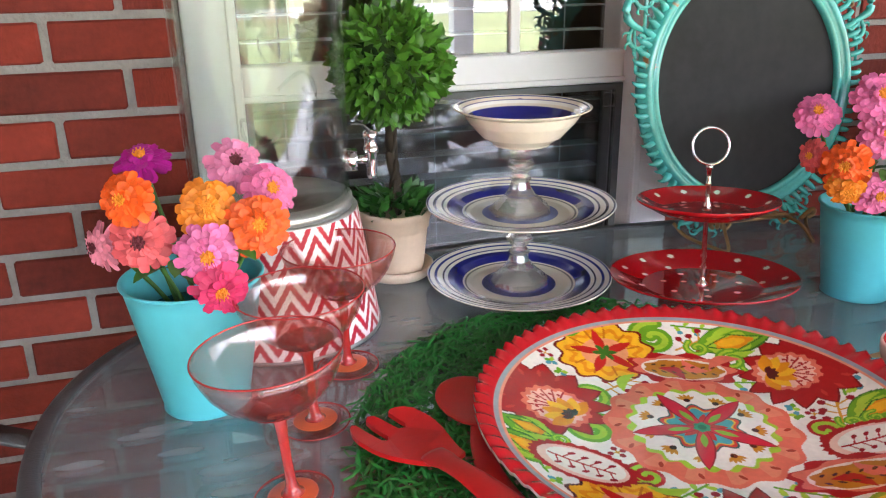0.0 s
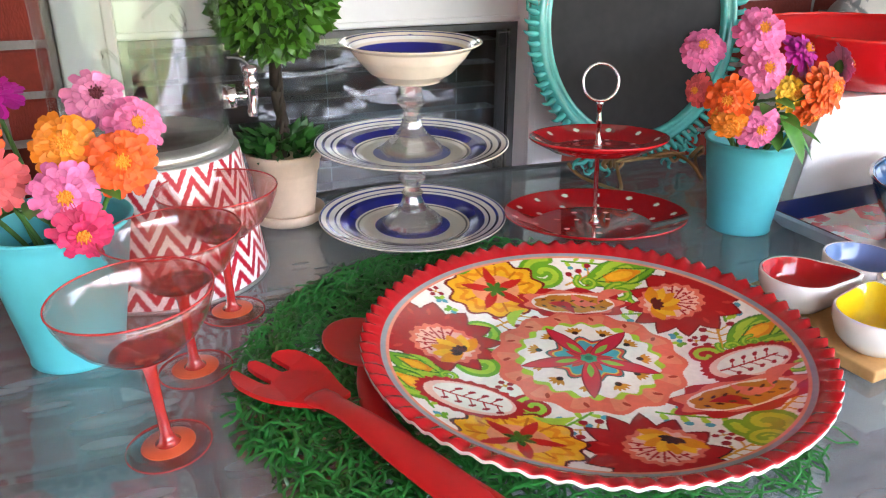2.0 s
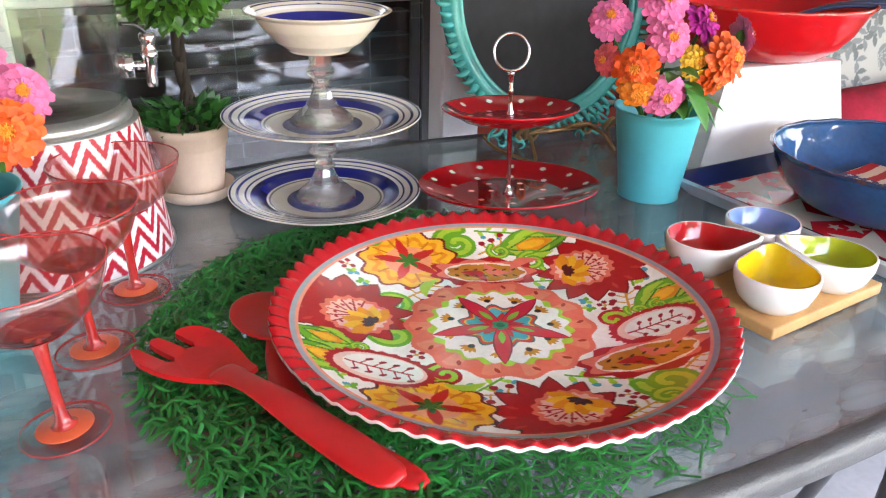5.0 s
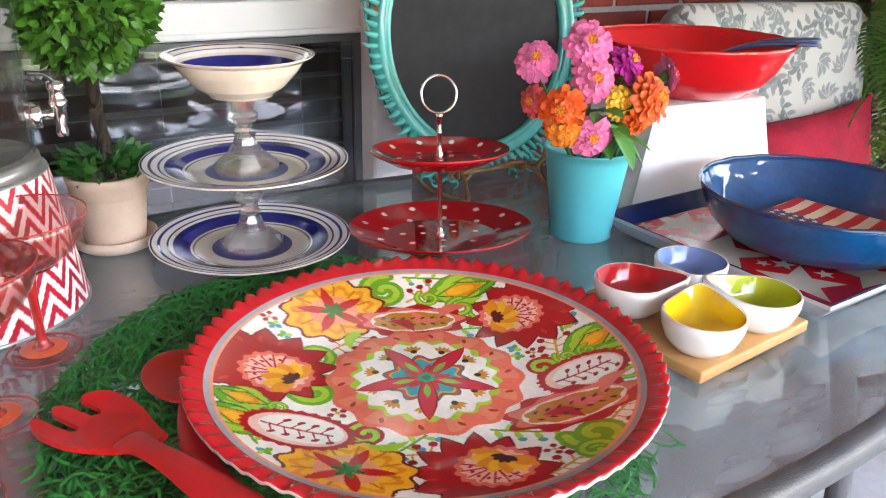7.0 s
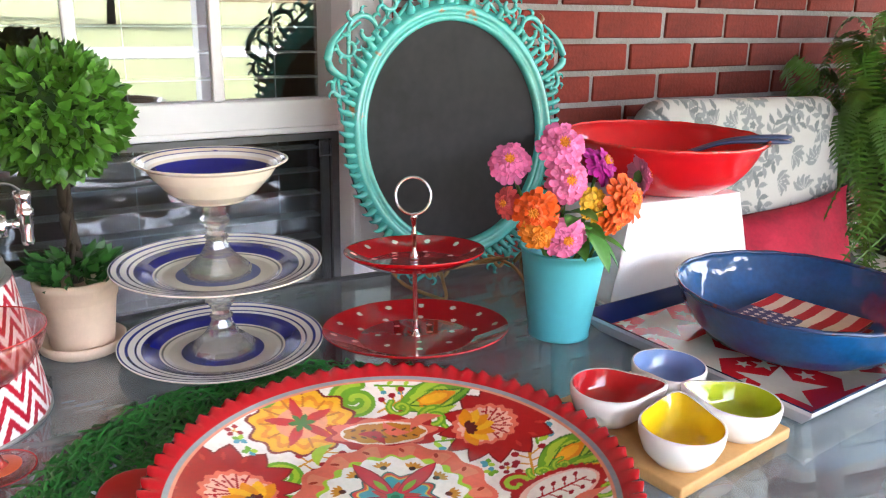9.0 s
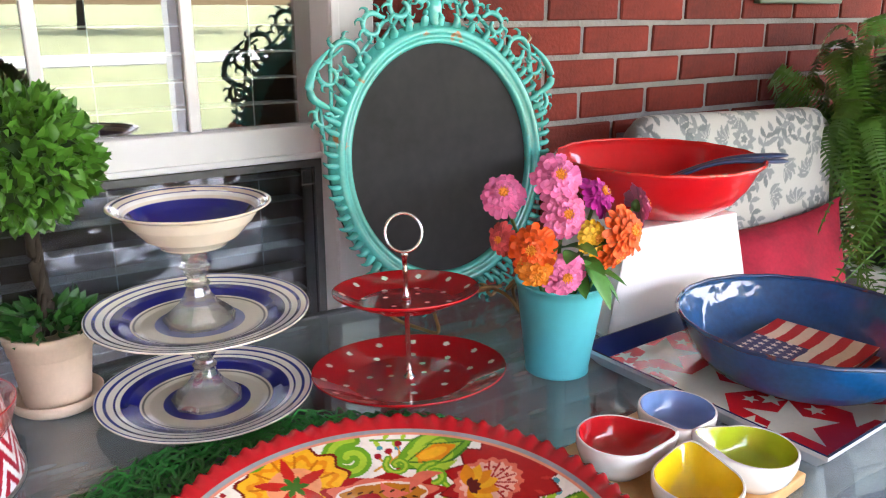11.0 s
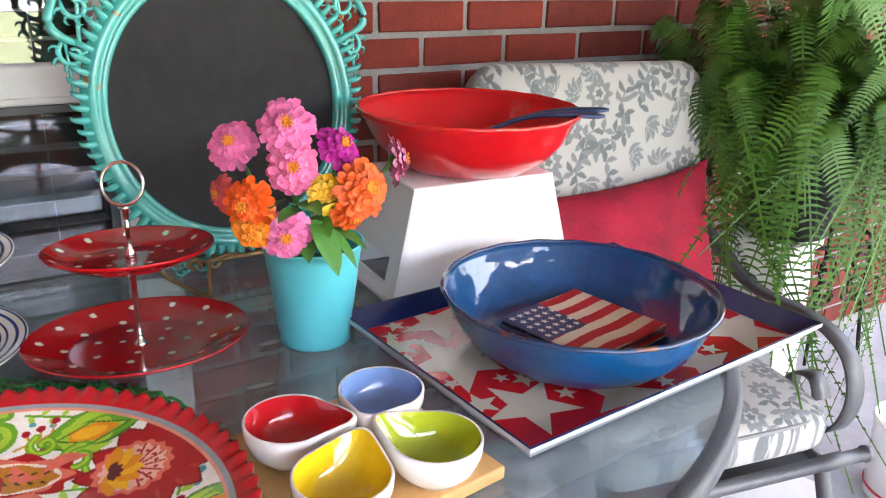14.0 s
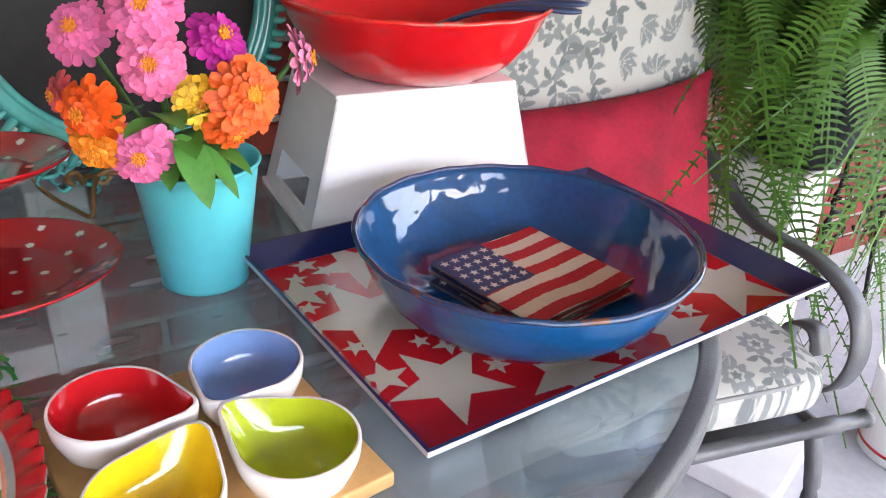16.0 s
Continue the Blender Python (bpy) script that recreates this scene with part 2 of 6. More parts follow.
def window_unit(name, x0, x1, z0, z1, yf, muntins, rail, label, screen):
    """A sash window in a white casing: a meeting rail, muntins above, an insect screen below, blinds and a dim room behind."""
    w = empty(name, x0, yf, z0, label=label, category="window", kind="structure")
    W, H, c = x1 - x0, z1 - z0, 0.085
    R0, R1 = rail[0] - z0, rail[1] - z0
    for a, b, n in ((0, c, "casing_side"), (W - c, W, "casing_side")):
        cs = part(n, box(a, b, -0.002, 0.15, 0, H, 0.004), M_TRIM, w, smooth=False)
        part("casing_bead", box(a + (c - 0.016 if a == 0 else 0.0), b - (0 if a == 0 else c - 0.016), -0.010, -0.002, 0, H, 0.003), M_TRIM, cs, smooth=False)
    part("casing_head", box(c, W - c, -0.002, 0.15, H - c, H, 0.004), M_TRIM, w, smooth=False)
    part("window_sill", box(c, W - c, -0.002, 0.15, 0, 0.06, 0.004), M_TRIM, w, smooth=False)
    ra = part("meeting_rail", box(c, W - c, 0.052, 0.095, R0, R1, 0.003), M_TRIM, w, smooth=False)
    part("rail_lip", box(c, W - c, 0.044, 0.052, R0 + 0.004, R0 + 0.013, 0.001), M_TRIM, ra, smooth=False)
    for x in muntins:
        part("muntin", box(x - x0 - 0.010, x - x0 + 0.010, 0.066, 0.082, R1, H - c, 0.003), M_TRIM, w, smooth=False)
    pa = part("pane", box(c, W - c, 0.076, 0.079, R1, H - c), M_PANE, w, "glass reflecting the garden", smooth=False)
    pb = part("pane", box(c, W - c, 0.100, 0.103, 0.06, R0), M_PANE, w, "glass behind the screen", smooth=False)
    pa.visible_shadow = pb.visible_shadow = False
    if screen:
        sc = part("insect_screen", box(c + 0.012, W - c - 0.012, 0.060, 0.0605, 0.075, R0 - 0.012), M_SCREEN, w, "dark insect screen", smooth=False)
        for b in (box(c, c + 0.014, 0.052, 0.068, 0.06, R0), box(W - c - 0.014, W - c, 0.052, 0.068, 0.06, R0), box(c + 0.014, W - c - 0.014, 0.052, 0.068, R0 - 0.013, R0 - 0.001), box(c + 0.014, W - c - 0.014, 0.052, 0.068, 0.06, 0.074)):
            part("screen_frame", b, M_ALU, sc, smooth=False)
        part("screen_latch", tube([(W - c - 0.040, 0.050, R0 - 0.018), (W - c - 0.018, 0.050, R0 - 0.018), (W - c - 0.018, 0.050, R0 - 0.044), (W - c - 0.040, 0.050, R0 - 0.044)], 0.0022, 6, None, True), mat("grey_plastic", (0.22, 0.22, 0.22), 0.5), sc)
    k, z = 0, 0.08
    while z < H - c:
        part("blind_slat", box(c + 0.004, W - c - 0.004, 0.135, 0.178, z, z + 0.0025), M_BLIND, w, smooth=False)
        z += 0.046
    for x in (0.2, 0.5, 0.8):
        part("blind_cord", box(W * x - 0.001, W * x + 0.001, 0.132, 0.134, 0.06, H - c), M_BLIND, w, smooth=False)
    return w


window_unit("window_1", 0.245, 1.128, 0.34, 2.10, 1.752, (0.598, 0.826), (0.972, 1.034), "white sash window with blinds and an insect screen", True)
window_unit("window_2", 3.44, 4.4, 0.98, 2.10, 1.752, (3.76, 4.08), (1.0, 1.05), "second white sash window beside the fern", False)

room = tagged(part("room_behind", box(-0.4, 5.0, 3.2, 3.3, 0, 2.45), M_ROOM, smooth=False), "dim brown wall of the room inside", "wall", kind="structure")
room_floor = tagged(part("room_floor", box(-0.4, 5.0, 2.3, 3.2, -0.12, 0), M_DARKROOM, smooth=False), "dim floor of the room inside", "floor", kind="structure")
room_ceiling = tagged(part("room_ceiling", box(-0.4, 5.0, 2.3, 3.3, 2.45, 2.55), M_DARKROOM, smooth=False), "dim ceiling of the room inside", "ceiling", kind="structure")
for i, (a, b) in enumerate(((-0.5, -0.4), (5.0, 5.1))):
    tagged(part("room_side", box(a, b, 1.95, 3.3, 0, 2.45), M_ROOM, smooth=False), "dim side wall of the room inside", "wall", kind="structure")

# the garden that the glass mirrors
rs0 = random.Random(2)


def make_tree(x, y, h, spread, seed):
    rs = random.Random(seed)
    t = empty("tree", x, y, -0.36, label="broad leafy shade tree on the far lawn", category="tree", group="garden trees")
    part("trunk", tube(curve([(0, 0, 0), (0.1, 0, h * 0.25), (0, 0.1, h * 0.5), (0.1, 0, h * 0.8)], 4), 0.22, 9, None, False, 1.0, [1.2, 1.1, 1, 0.95, 0.9, 0.85, 0.8, 0.7, 0.6, 0.5, 0.4, 0.3, 0.2]), M_BARK, t)
    limbs = []
    for k in range(9):
        a, q = k * 2.4, rs.uniform(0.5, 0.9)
        e = Vector((spread * q * math.cos(a), spread * q * math.sin(a), h * rs.uniform(0.45, 0.9)))
        part("limb", tube(curve([(0.05, 0, h * 0.3), e * 0.5 + Vector((0, 0, h * 0.15)), e], 4), 0.08, 6), M_BARK, t)
        limbs.append(e)
    verts, faces = [], []
    for k in range(2600):
        c = limbs[k % 9] + Vector((rs.gauss(0, 1), rs.gauss(0, 1), rs.gauss(0, 0.7))) * spread * 0.26
        s = rs.uniform(0.12, 0.3)
        b = len(verts)
        for _ in range(4):
            verts.append(tuple(c + Vector((rs.gauss(0, 1), rs.gauss(0, 1), rs.gauss(0, 1))) * s))
        faces.extend([(b, b + 1, b + 2), (b, b + 2, b + 3)])
    raw("crown", verts, faces, M_TREE, t)


for x, y, h, s, k in ((-5.5, -34, 7.5, 4.0, 1), (9, -48, 10, 5, 2), (-24, -52, 10, 5.5, 3), (26, -40, 9, 5, 4), (-14, -58, 11, 6, 5), (2, -62, 11, 6, 6), (40, -60, 12, 6, 7), (-40, -45, 10, 5, 8)):
    make_tree(x, y, h, s, k)

# posts and beam are unseen additions that bound the sky opening
for i, x in enumerate((-0.85, 1.9, 4.6)):
    post = tagged(empty("porch_post", x, -2.15, 0, label="unseen white square post added at the floor's edge", category="post", group="porch posts"), kind="structure")
    part("post_shaft", box(-0.07, 0.07, -0.07, 0.07, 0.12, 2.31, 0.006), M_TRIM, post, smooth=False)
    part("post_base", box(-0.09, 0.09, -0.09, 0.09, 0, 0.12, 0.006), M_TRIM, post, smooth=False)
    part("post_cap", box(-0.09, 0.09, -0.09, 0.09, 2.31, 2.36, 0.004), M_TRIM, post, smooth=False)
tagged(part("unseen_beam", box(-3, 6, -2.3, -2.1, 2.36, 2.449), M_TRIM, smooth=False), "unseen white beam added to limit the sky opening", "beam", kind="structure")
# unseen wall, added to keep daylight off the left pier
tagged(part("shade_wall", box(-0.95, -0.75, -2.0, 1.621, 0, 2.449), M_BRICK_PLAIN, smooth=False), "unseen red brick wall added to shade the porch's left end", "wall", kind="structure")
plaque = tagged(empty("wall_plaque", 2.34, WALL_Y, 1.245, label="framed plaque with a dark green border on the bricks", category="plaque"))
part("plaque_face", box(-0.15, 0.15, -0.012, -0.002, 0.018, 0.24), mat("cream_card", (0.55, 0.5, 0.4), 0.6, var=0.1), plaque, smooth=False)
for q in ((-0.17, 0.17, 0.0, 0.018), (-0.17, 0.17, 0.24, 0.26), (-0.17, -0.15, 0.018, 0.24), (0.15, 0.17, 0.018, 0.24)):
    part("frame_bar", box(q[0], q[1], -0.022, -0.002, q[2], q[3], 0.003), mat("dark_green_paint", (0.03, 0.06, 0.035), 0.4, var=0.2), plaque, smooth=False)

# ---- the table ----
TX, TY, TA, TB, TE = 0.896, 1.22, 0.841, 0.485, 2.25


def oval(a, b, e, n=160):
    out = []
    for k in range(n):
        t = 2 * math.pi * k / n
        c, s = math.cos(t), math.sin(t)
        out.append((a * math.copysign(abs(c) ** (2 / e), c), b * math.copysign(abs(s) ** (2 / e), s)))
    return out


def make_table():
    t = empty("patio_table", TX, TY, 0, label="oval patio table with patterned glass top and grey metal rim", category="table")
    part("glass_top", prism(oval(TA - 0.012, TB - 0.012, TE), TOP - 0.008, TOP), M_TABLEGLASS, t, "clear patterned grey glass pane", smooth=False)
    bm = bmesh.new()
    prof = ((-0.021, -0.006), (-0.023, 0.0010), (-0.019, 0.0028), (-0.007, 0.0028), (-0.001, -0.001), (0, -0.006), (0, -0.022), (-0.003, -0.025), (-0.019, -0.025), (-0.021, -0.012))
    rings = [[bm.verts.new((x * (1 + d / TA), y * (1 + d / TB), TOP + h)) for d, h in prof] for x, y in oval(TA, TB, TE)]
    for a, b in zip(rings, rings[1:] + rings[:1]):
        for k in range(len(prof)):
            j = (k + 1) % len(prof)
            bm.faces.new((a[k], b[k], b[j], a[j]))
    part("rim", bm, M_ALU, t, "grey hammered metal rim")
    for sx in (-1, 1):
        for sy in (-1, 1):
            x, y = sx * 0.5, sy * 0.3
            part("leg", tube(curve([(x * 0.9, y * 0.9, TOP - 0.028), (x * 0.98, y, 0.45), (x, y, 0.2), (x * 1.08, y * 1.12, 0.0)]), 0.017, 10), M_ALU, t)
    return t


make_table()

M_TURQ = mat("turquoise_enamel", (0.10, 0.53, 0.60), 0.42, var=0.08, scale=8, bump=0.12, bscale=25)
M_REDGLAZE = mat("red_glaze", (0.46, 0.012, 0.016), 0.12, var=0.12, scale=7, coat=0.8, bump=0.1, bscale=20)
M_REDMEL = mat("red_melamine", (0.50, 0.008, 0.014), 0.2, var=0.08, scale=9, coat=0.5)
M_BLUEGLAZE = mat("navy_blue_glaze", (0.006, 0.068, 0.205), 0.35, var=0.5, scale=14, coat=1.0, bump=0.34, bscale=46, coat_ior=1.58, bdetail=0.6, spec=0.1)
M_WHITEPL = mat("white_plastic", (0.80, 0.80, 0.80), 0.45, var=0.04, scale=6, bump=0.08, bscale=300)


# ---- painted decoration ----
def lin(h):
    """Linear colour from a display hex code."""
    v = [int(h[i:i + 2], 16) / 255 for i in (0, 2, 4)]
    return np.array([c / 12.92 if c < 0.04045 else ((c + 0.055) / 1.055) ** 2.4 for c in v])


class Paint:
    """Glaze colours laid over the points of a surface, stroke on stroke."""

    def __init__(self, x, y, ground):
        self.x, self.y = np.asarray(x, float), np.asarray(y, float)
        self.c = np.tile(lin(ground), (len(self.x), 1))
        self.rough = np.random.RandomState(5)

    def put(self, where, col):
        self.c[where] = lin(col)

    def local(self, cx, cy, deg):
        a = radians(deg)
        dx, dy = self.x - cx, self.y - cy
        return dx * math.cos(a) + dy * math.sin(a), -dx * math.sin(a) + dy * math.cos(a)

    def blob(self, cx, cy, rx, ry, col, deg=0, lobes=0, amp=0.0, turn=0.0):
        u, v = self.local(cx, cy, deg)
        a = np.arctan2(v / ry, u / rx)
        rr = np.hypot(u / rx, v / ry)
        self.put(rr < 1 + amp * np.cos(lobes * a + turn), col)

    def saw(self, cx, cy, rx, ry, col, deg, teeth, amp):
        u, v = self.local(cx, cy, deg)
        a = np.arctan2(v / ry, u / rx) / (2 * math.pi) * teeth
        self.put(np.hypot(u / rx, v / ry) < 1 + amp * np.abs((a % 1) * 2 - 1), col)

    def leaf(self, x0, y0, x1, y1, w, col, bend=0.0):
        d = math.hypot(x1 - x0, y1 - y0)
        u, v = self.local(x0, y0, math.degrees(math.atan2(y1 - y0, x1 - x0)))
        t = u / d
        mid = bend * d * 4 * t * (1 - t)
        self.put((t > 0) & (t < 1) & (np.abs(v - mid) < w * np.sin(np.pi * np.clip(t, 0, 1)) ** 0.8), col)

    def stroke(self, pts, w, col):
        for p, q in zip(pts, pts[1:]):
            d = math.hypot(q[0] - p[0], q[1] - p[1]) + 1e-9
            u, v = self.local(*p, math.degrees(math.atan2(q[1] - p[1], q[0] - p[0])))
            t = np.clip(u, 0, d)
            self.put(np.hypot(u - t, v) < w, col)

    def star(self, cx, cy, r, deg, col, inner=0.42):
        u, v = self.local(cx, cy, deg)
        a = (np.arctan2(v, u) % (2 * math.pi / 5)) - math.pi / 5
        a = math.pi / 5 - np.abs(a)
        ex, ey = inner * math.cos(math.pi / 5) - 1, inner * math.sin(math.pi / 5)
        px, py = np.hypot(u, v) / r * np.cos(a) - 1, np.hypot(u, v) / r * np.sin(a)
        self.put(ex * py - ey * px > 0, col)


def painted(name, bm_or_grid, paint, rough=0.15, coat=0.5, parent=None, label="", bump=0.0, m=None, smooth=True):
    """A grid of rows of points as one mesh, with its colours in the attribute 'glaze'."""
    verts, faces = bm_or_grid
    me = bpy.data.meshes.new(name)
    me.from_pydata(verts, [], faces)
    at = me.color_attributes.new("glaze", "FLOAT_COLOR", "POINT")
    at.data.foreach_set("color", np.c_[paint.c, np.ones(len(paint.c))].astype(np.float32).ravel())
    if smooth:
        me.polygons.foreach_set("use_smooth", [True] * len(me.polygons))
    me.materials.append(m or glaze_mat(name + "_glaze", rough, coat, bump))
    ob = new(name, me)
    if parent is not None:
        ob.parent = parent
    if label:
        ob["label"] = label
    return ob


def glaze_mat(name, rough, coat, bump=0.0, sheen=0.0, var=0.08, bscale=260):
    m = mat(name, (1, 1, 1), rough, var=var, scale=18, coat=coat, bump=bump, bscale=bscale, sheen=sheen)
    n, l = m.node_tree.nodes, m.node_tree.links
    at = n.new("ShaderNodeVertexColor")
    at.layer_name = "glaze"
    hsv = next(k for k in n if k.type == "HUE_SAT")
    l.new(at.outputs[0], hsv.inputs["Color"])
    return m


def polar(radii, heights, seg, wave=None):
    """Rings as a grid: points and faces, the first ring closed to its middle."""
    r = np.asarray(radii)[:, None]
    a = np.linspace(0, 2 * math.pi, seg, endpoint=False)[None]
    s, dz = wave(r, a) if wave else (1.0, 0.0)
    x, y, z = r * s * np.cos(a), r * s * np.sin(a), np.asarray(heights)[:, None] + dz + 0 * a
    verts = np.stack([x, y, z], -1).reshape(-1, 3)
    i = np.arange(len(radii) - 1)[:, None] * seg
    k, j = np.arange(seg)[None], (np.arange(seg)[None] + 1) % seg
    faces = np.stack([i + k, i + j, i + seg + j, i + seg + k], -1).reshape(-1, 4).tolist()
    if radii[0] < 0.004:
        faces.append(list(range(seg))[::-1])
    return verts.tolist(), faces


def sheet(w, h, nx, ny, f):
    """A rectangular grid w by h round the origin, with heights f(x, y)."""
    x, y = np.meshgrid(np.linspace(-w / 2, w / 2, nx), np.linspace(-h / 2, h / 2, ny))
    x, y = x.ravel(), y.ravel()
    verts = np.stack([x, y, f(x, y) + 0 * x], -1).tolist()
    i = (np.arange(ny - 1)[:, None] * nx + np.arange(nx - 1)[None]).ravel()
    return (verts, np.stack([i, i + 1, i + 1 + nx, i + nx], -1).tolist()), x, y


# ---- platter ----
PX, PY, PR = 0.752, 1.028, 0.2405
DEEP, CORAL, YEL, AMBER, LIME, LEAFG, DARKG, SKYB, WINE = "ad1a1c", "e5735a", "f6b81e", "e8920f", "a9cf33", "6aa822", "35701f", "4f9fae", "981622"
IVORY = "f4f0e6"


def at_polar(a, r):
    return r * math.cos(radians(a)), r * math.sin(radians(a))


def pomegranate(p, a, r, s, face):
    """A serrated red fruit with a coral heart and a yellow fan of petals; face: the way it opens."""
    x, y = at_polar(a, r)
    p.saw(x, y, 0.0535 * s, 0.0455 * s, "7c1014", a, 13, 0.34)
    p.saw(x, y, 0.051 * s, 0.043 * s, DEEP, a, 13, 0.34)
    for k in range(7):
        u = at_polar(face + 180 + 26 * (k - 3), 0.048 * s)
        v = at_polar(face + 180 + 26 * (k - 3), 0.036 * s)
        p.leaf(x + v[0], y + v[1], x + u[0], y + u[1], 0.0022 * s, "c9332c")
    ox, oy = at_polar(face, 0.016 * s)
    p.blob(x + ox, y + oy, 0.034 * s, 0.031 * s, CORAL, face, 16, 0.05)
    p.blob(x + ox, y + oy, 0.028 * s, 0.026 * s, "f3b9a4", face, 16, 0.06)
    for k in range(-3, 4):
        dx, dy = at_polar(face + 180 + 24 * k, 0.027 * s)
        p.stroke([(x + ox, y + oy), (x + ox + dx, y + oy + dy)], 0.0011, DEEP)
        dx, dy = at_polar(face + 180 + 24 * k + 9, 0.02 * s)
        p.blob(x + ox + dx, y + oy + dy, 0.0024, 0.0017, DEEP, face)
    bx, by = x + at_polar(face, 0.036 * s)[0], y + at_polar(face, 0.036 * s)[1]
    for k in range(-3, 4):
        dx, dy = at_polar(face + 180 + 27 * k, 0.031 * s)
        p.leaf(bx, by, bx + dx, by + dy, 0.0072 * s, AMBER if k % 2 else YEL)
    for k in range(-2, 3):
        dx, dy = at_polar(face + 180 + 32 * k, 0.013 * s)
        p.leaf(bx, by, bx + dx, by + dy, 0.0034 * s, "5a1d1a")


def big_flower(p, a, r, s, turn):
    x, y = at_polar(a, r)
    p.blob(x, y, 0.0525 * s, 0.045 * s, "7a1c14", a + 90, 11, 0.075, 0.4)
    p.blob(x, y, 0.049 * s, 0.042 * s, YEL, a + 90, 11, 0.075, 0.4)
    p.blob(x, y, 0.040 * s, 0.034 * s, AMBER, a + 90, 11, 0.12)
    p.blob(x, y, 0.034 * s, 0.028 * s, YEL, a + 90, 11, 0.12)
    for k in range(11):
        d = at_polar(a + 360 / 11 * k, 0.044 * s)
        p.stroke([(x + d[0] * 0.55, y + d[1] * 0.5), (x + d[0] * 0.92, y + d[1] * 0.84)], 0.0013, "c9740c")
    p.blob(x, y, 0.026 * s, 0.022 * s, "f0a070", a + 90)
    p.leaf(x + at_polar(a, 0.040 * s)[0], y + at_polar(a, 0.040 * s)[1], x + at_polar(a + 35, 0.066 * s)[0], y + at_polar(a + 35, 0.066 * s)[1], 0.0062 * s, LEAFG, 0.2)
    p.leaf(x + at_polar(a + 190, 0.042 * s)[0], y + at_polar(a + 190, 0.042 * s)[1], x + at_polar(a + 160, 0.066 * s)[0], y + at_polar(a + 160, 0.066 * s)[1], 0.0055 * s, LIME, -0.2)
    for k in range(5):
        dx, dy = at_polar(turn + 72 * k, 0.036 * s)
        p.leaf(x, y, x + dx, y + dy, 0.0055 * s, "c3241c")
    for k in range(6):
        dx, dy = at_polar(turn + 36 + 60 * k, 0.014 * s)
        p.leaf(x, y, x + dx, y + dy, 0.003 * s, DARKG)


def pod(p, a, r, s, tilt):
    x, y = at_polar(a, r)
    p.blob(x, y, 0.056 * s, 0.027 * s, DEEP, tilt, 9, 0.09)
    p.blob(x, y + 0.002, 0.050 * s, 0.021 * s, CORAL, tilt, 7, 0.1)
    p.blob(x, y, 0.043 * s, 0.0185 * s, "f6e3cf", tilt)
    p.blob(x, y, 0.040 * s, 0.016 * s, "c07a1c", tilt, 9, 0.05)
    e = at_polar(tilt, 0.052 * s)
    for k, way in ((1, 35), (-1, -30), (1, 150)):
        g = at_polar(tilt + way, 0.040 * s)
        p.leaf(x + e[0] * 0.5 * k, y + e[1] * 0.5 * k, x + e[0] * 0.6 * k + g[0] * 0.9, y + e[1] * 0.6 * k + g[1] * 0.9, 0.0065 * s, CORAL if way > 0 else DEEP, 0.25)
    for k in range(14):
        u, v = -0.03 * s + 0.06 * s * (k % 7) / 6, (0.0055 if k < 7 else -0.0055) * s
        ca, sa = math.cos(radians(tilt)), math.sin(radians(tilt))
        p.blob(x + u * ca - v * sa, y + u * sa + v * ca, 0.0030 * s, 0.0014 * s, "5a3410", tilt + (30 if k < 7 else -30))


def berries(p, a, r, deg, n=7):
    x, y = at_polar(a, r)
    rs = random.Random(int(a * 7 + r * 999))
    for k in range(n):
        t = (k + 0.5) / n - 0.5
        dx, dy = at_polar(deg, 0.05 * t)
        sx, sy = at_polar(deg + (70 if k % 2 else -70), 0.013 + 0.004 * rs.random())
        p.stroke([(x + dx * 0.7, y + dy * 0.7), (x + dx + sx, y + dy + sy)], 0.0011, "d39a2a")
        p.blob(x + dx + sx, y + dy + sy, 0.0043, 0.0043, WINE)
    p.stroke([(x + at_polar(deg, -0.025)[0], y + at_polar(deg, -0.025)[1]), (x + at_polar(deg, 0.025)[0], y + at_polar(deg, 0.025)[1])], 0.0014, "d39a2a")


def sprig(p, a, r, deg, n=7, s=1.0):
    x, y = at_polar(a, r)
    for k in range(n):
        t = (k + 0.5) / n - 0.5
        dx, dy = at_polar(deg, 0.062 * s * t)
        sx, sy = at_polar(deg + (60 if k % 2 else -60), 0.016 * s)
        p.leaf(x + dx, y + dy, x + dx + sx, y + dy + sy, 0.0034 * s, LIME)
        p.blob(x + dx + sx, y + dy + sy, 0.0044 * s, 0.0036 * s, SKYB, deg)
    p.stroke([(x - at_polar(deg, 0.03 * s)[0], y - at_polar(deg, 0.03 * s)[1]), (x + at_polar(deg, 0.03 * s)[0], y + at_polar(deg, 0.03 * s)[1])], 0.0015, LEAFG)


def bud(p, a, r, s, tilt):
    x, y = at_polar(a, r)
    p.saw(x, y, 0.042 * s, 0.026 * s, DEEP, tilt, 26, 0.09)
    p.blob(x, y, 0.037 * s, 0.022 * s, "f3c9b8", tilt)
    p.blob(x + 0.003, y, 0.032 * s, 0.019 * s, IVORY, tilt)
    ca, sa = math.cos(radians(tilt)), math.sin(radians(tilt))
    p.stroke([(x - 0.028 * s * ca, y - 0.028 * s * sa), (x + 0.026 * s * ca, y + 0.026 * s * sa)], 0.0012, DEEP)
    for k in range(9):
        u, v = (-0.022 + 0.0055 * k) * s, (0.010 if k % 2 else -0.010) * s
        q = (x + u * ca, y + u * sa)
        e = (x + (u + 0.006) * ca - v * sa, y + (u + 0.006) * sa + v * ca)
        p.stroke([q, e], 0.0008, DEEP)
        p.blob(*e, 0.0034 * s, 0.0020 * s, WINE, tilt + 40)


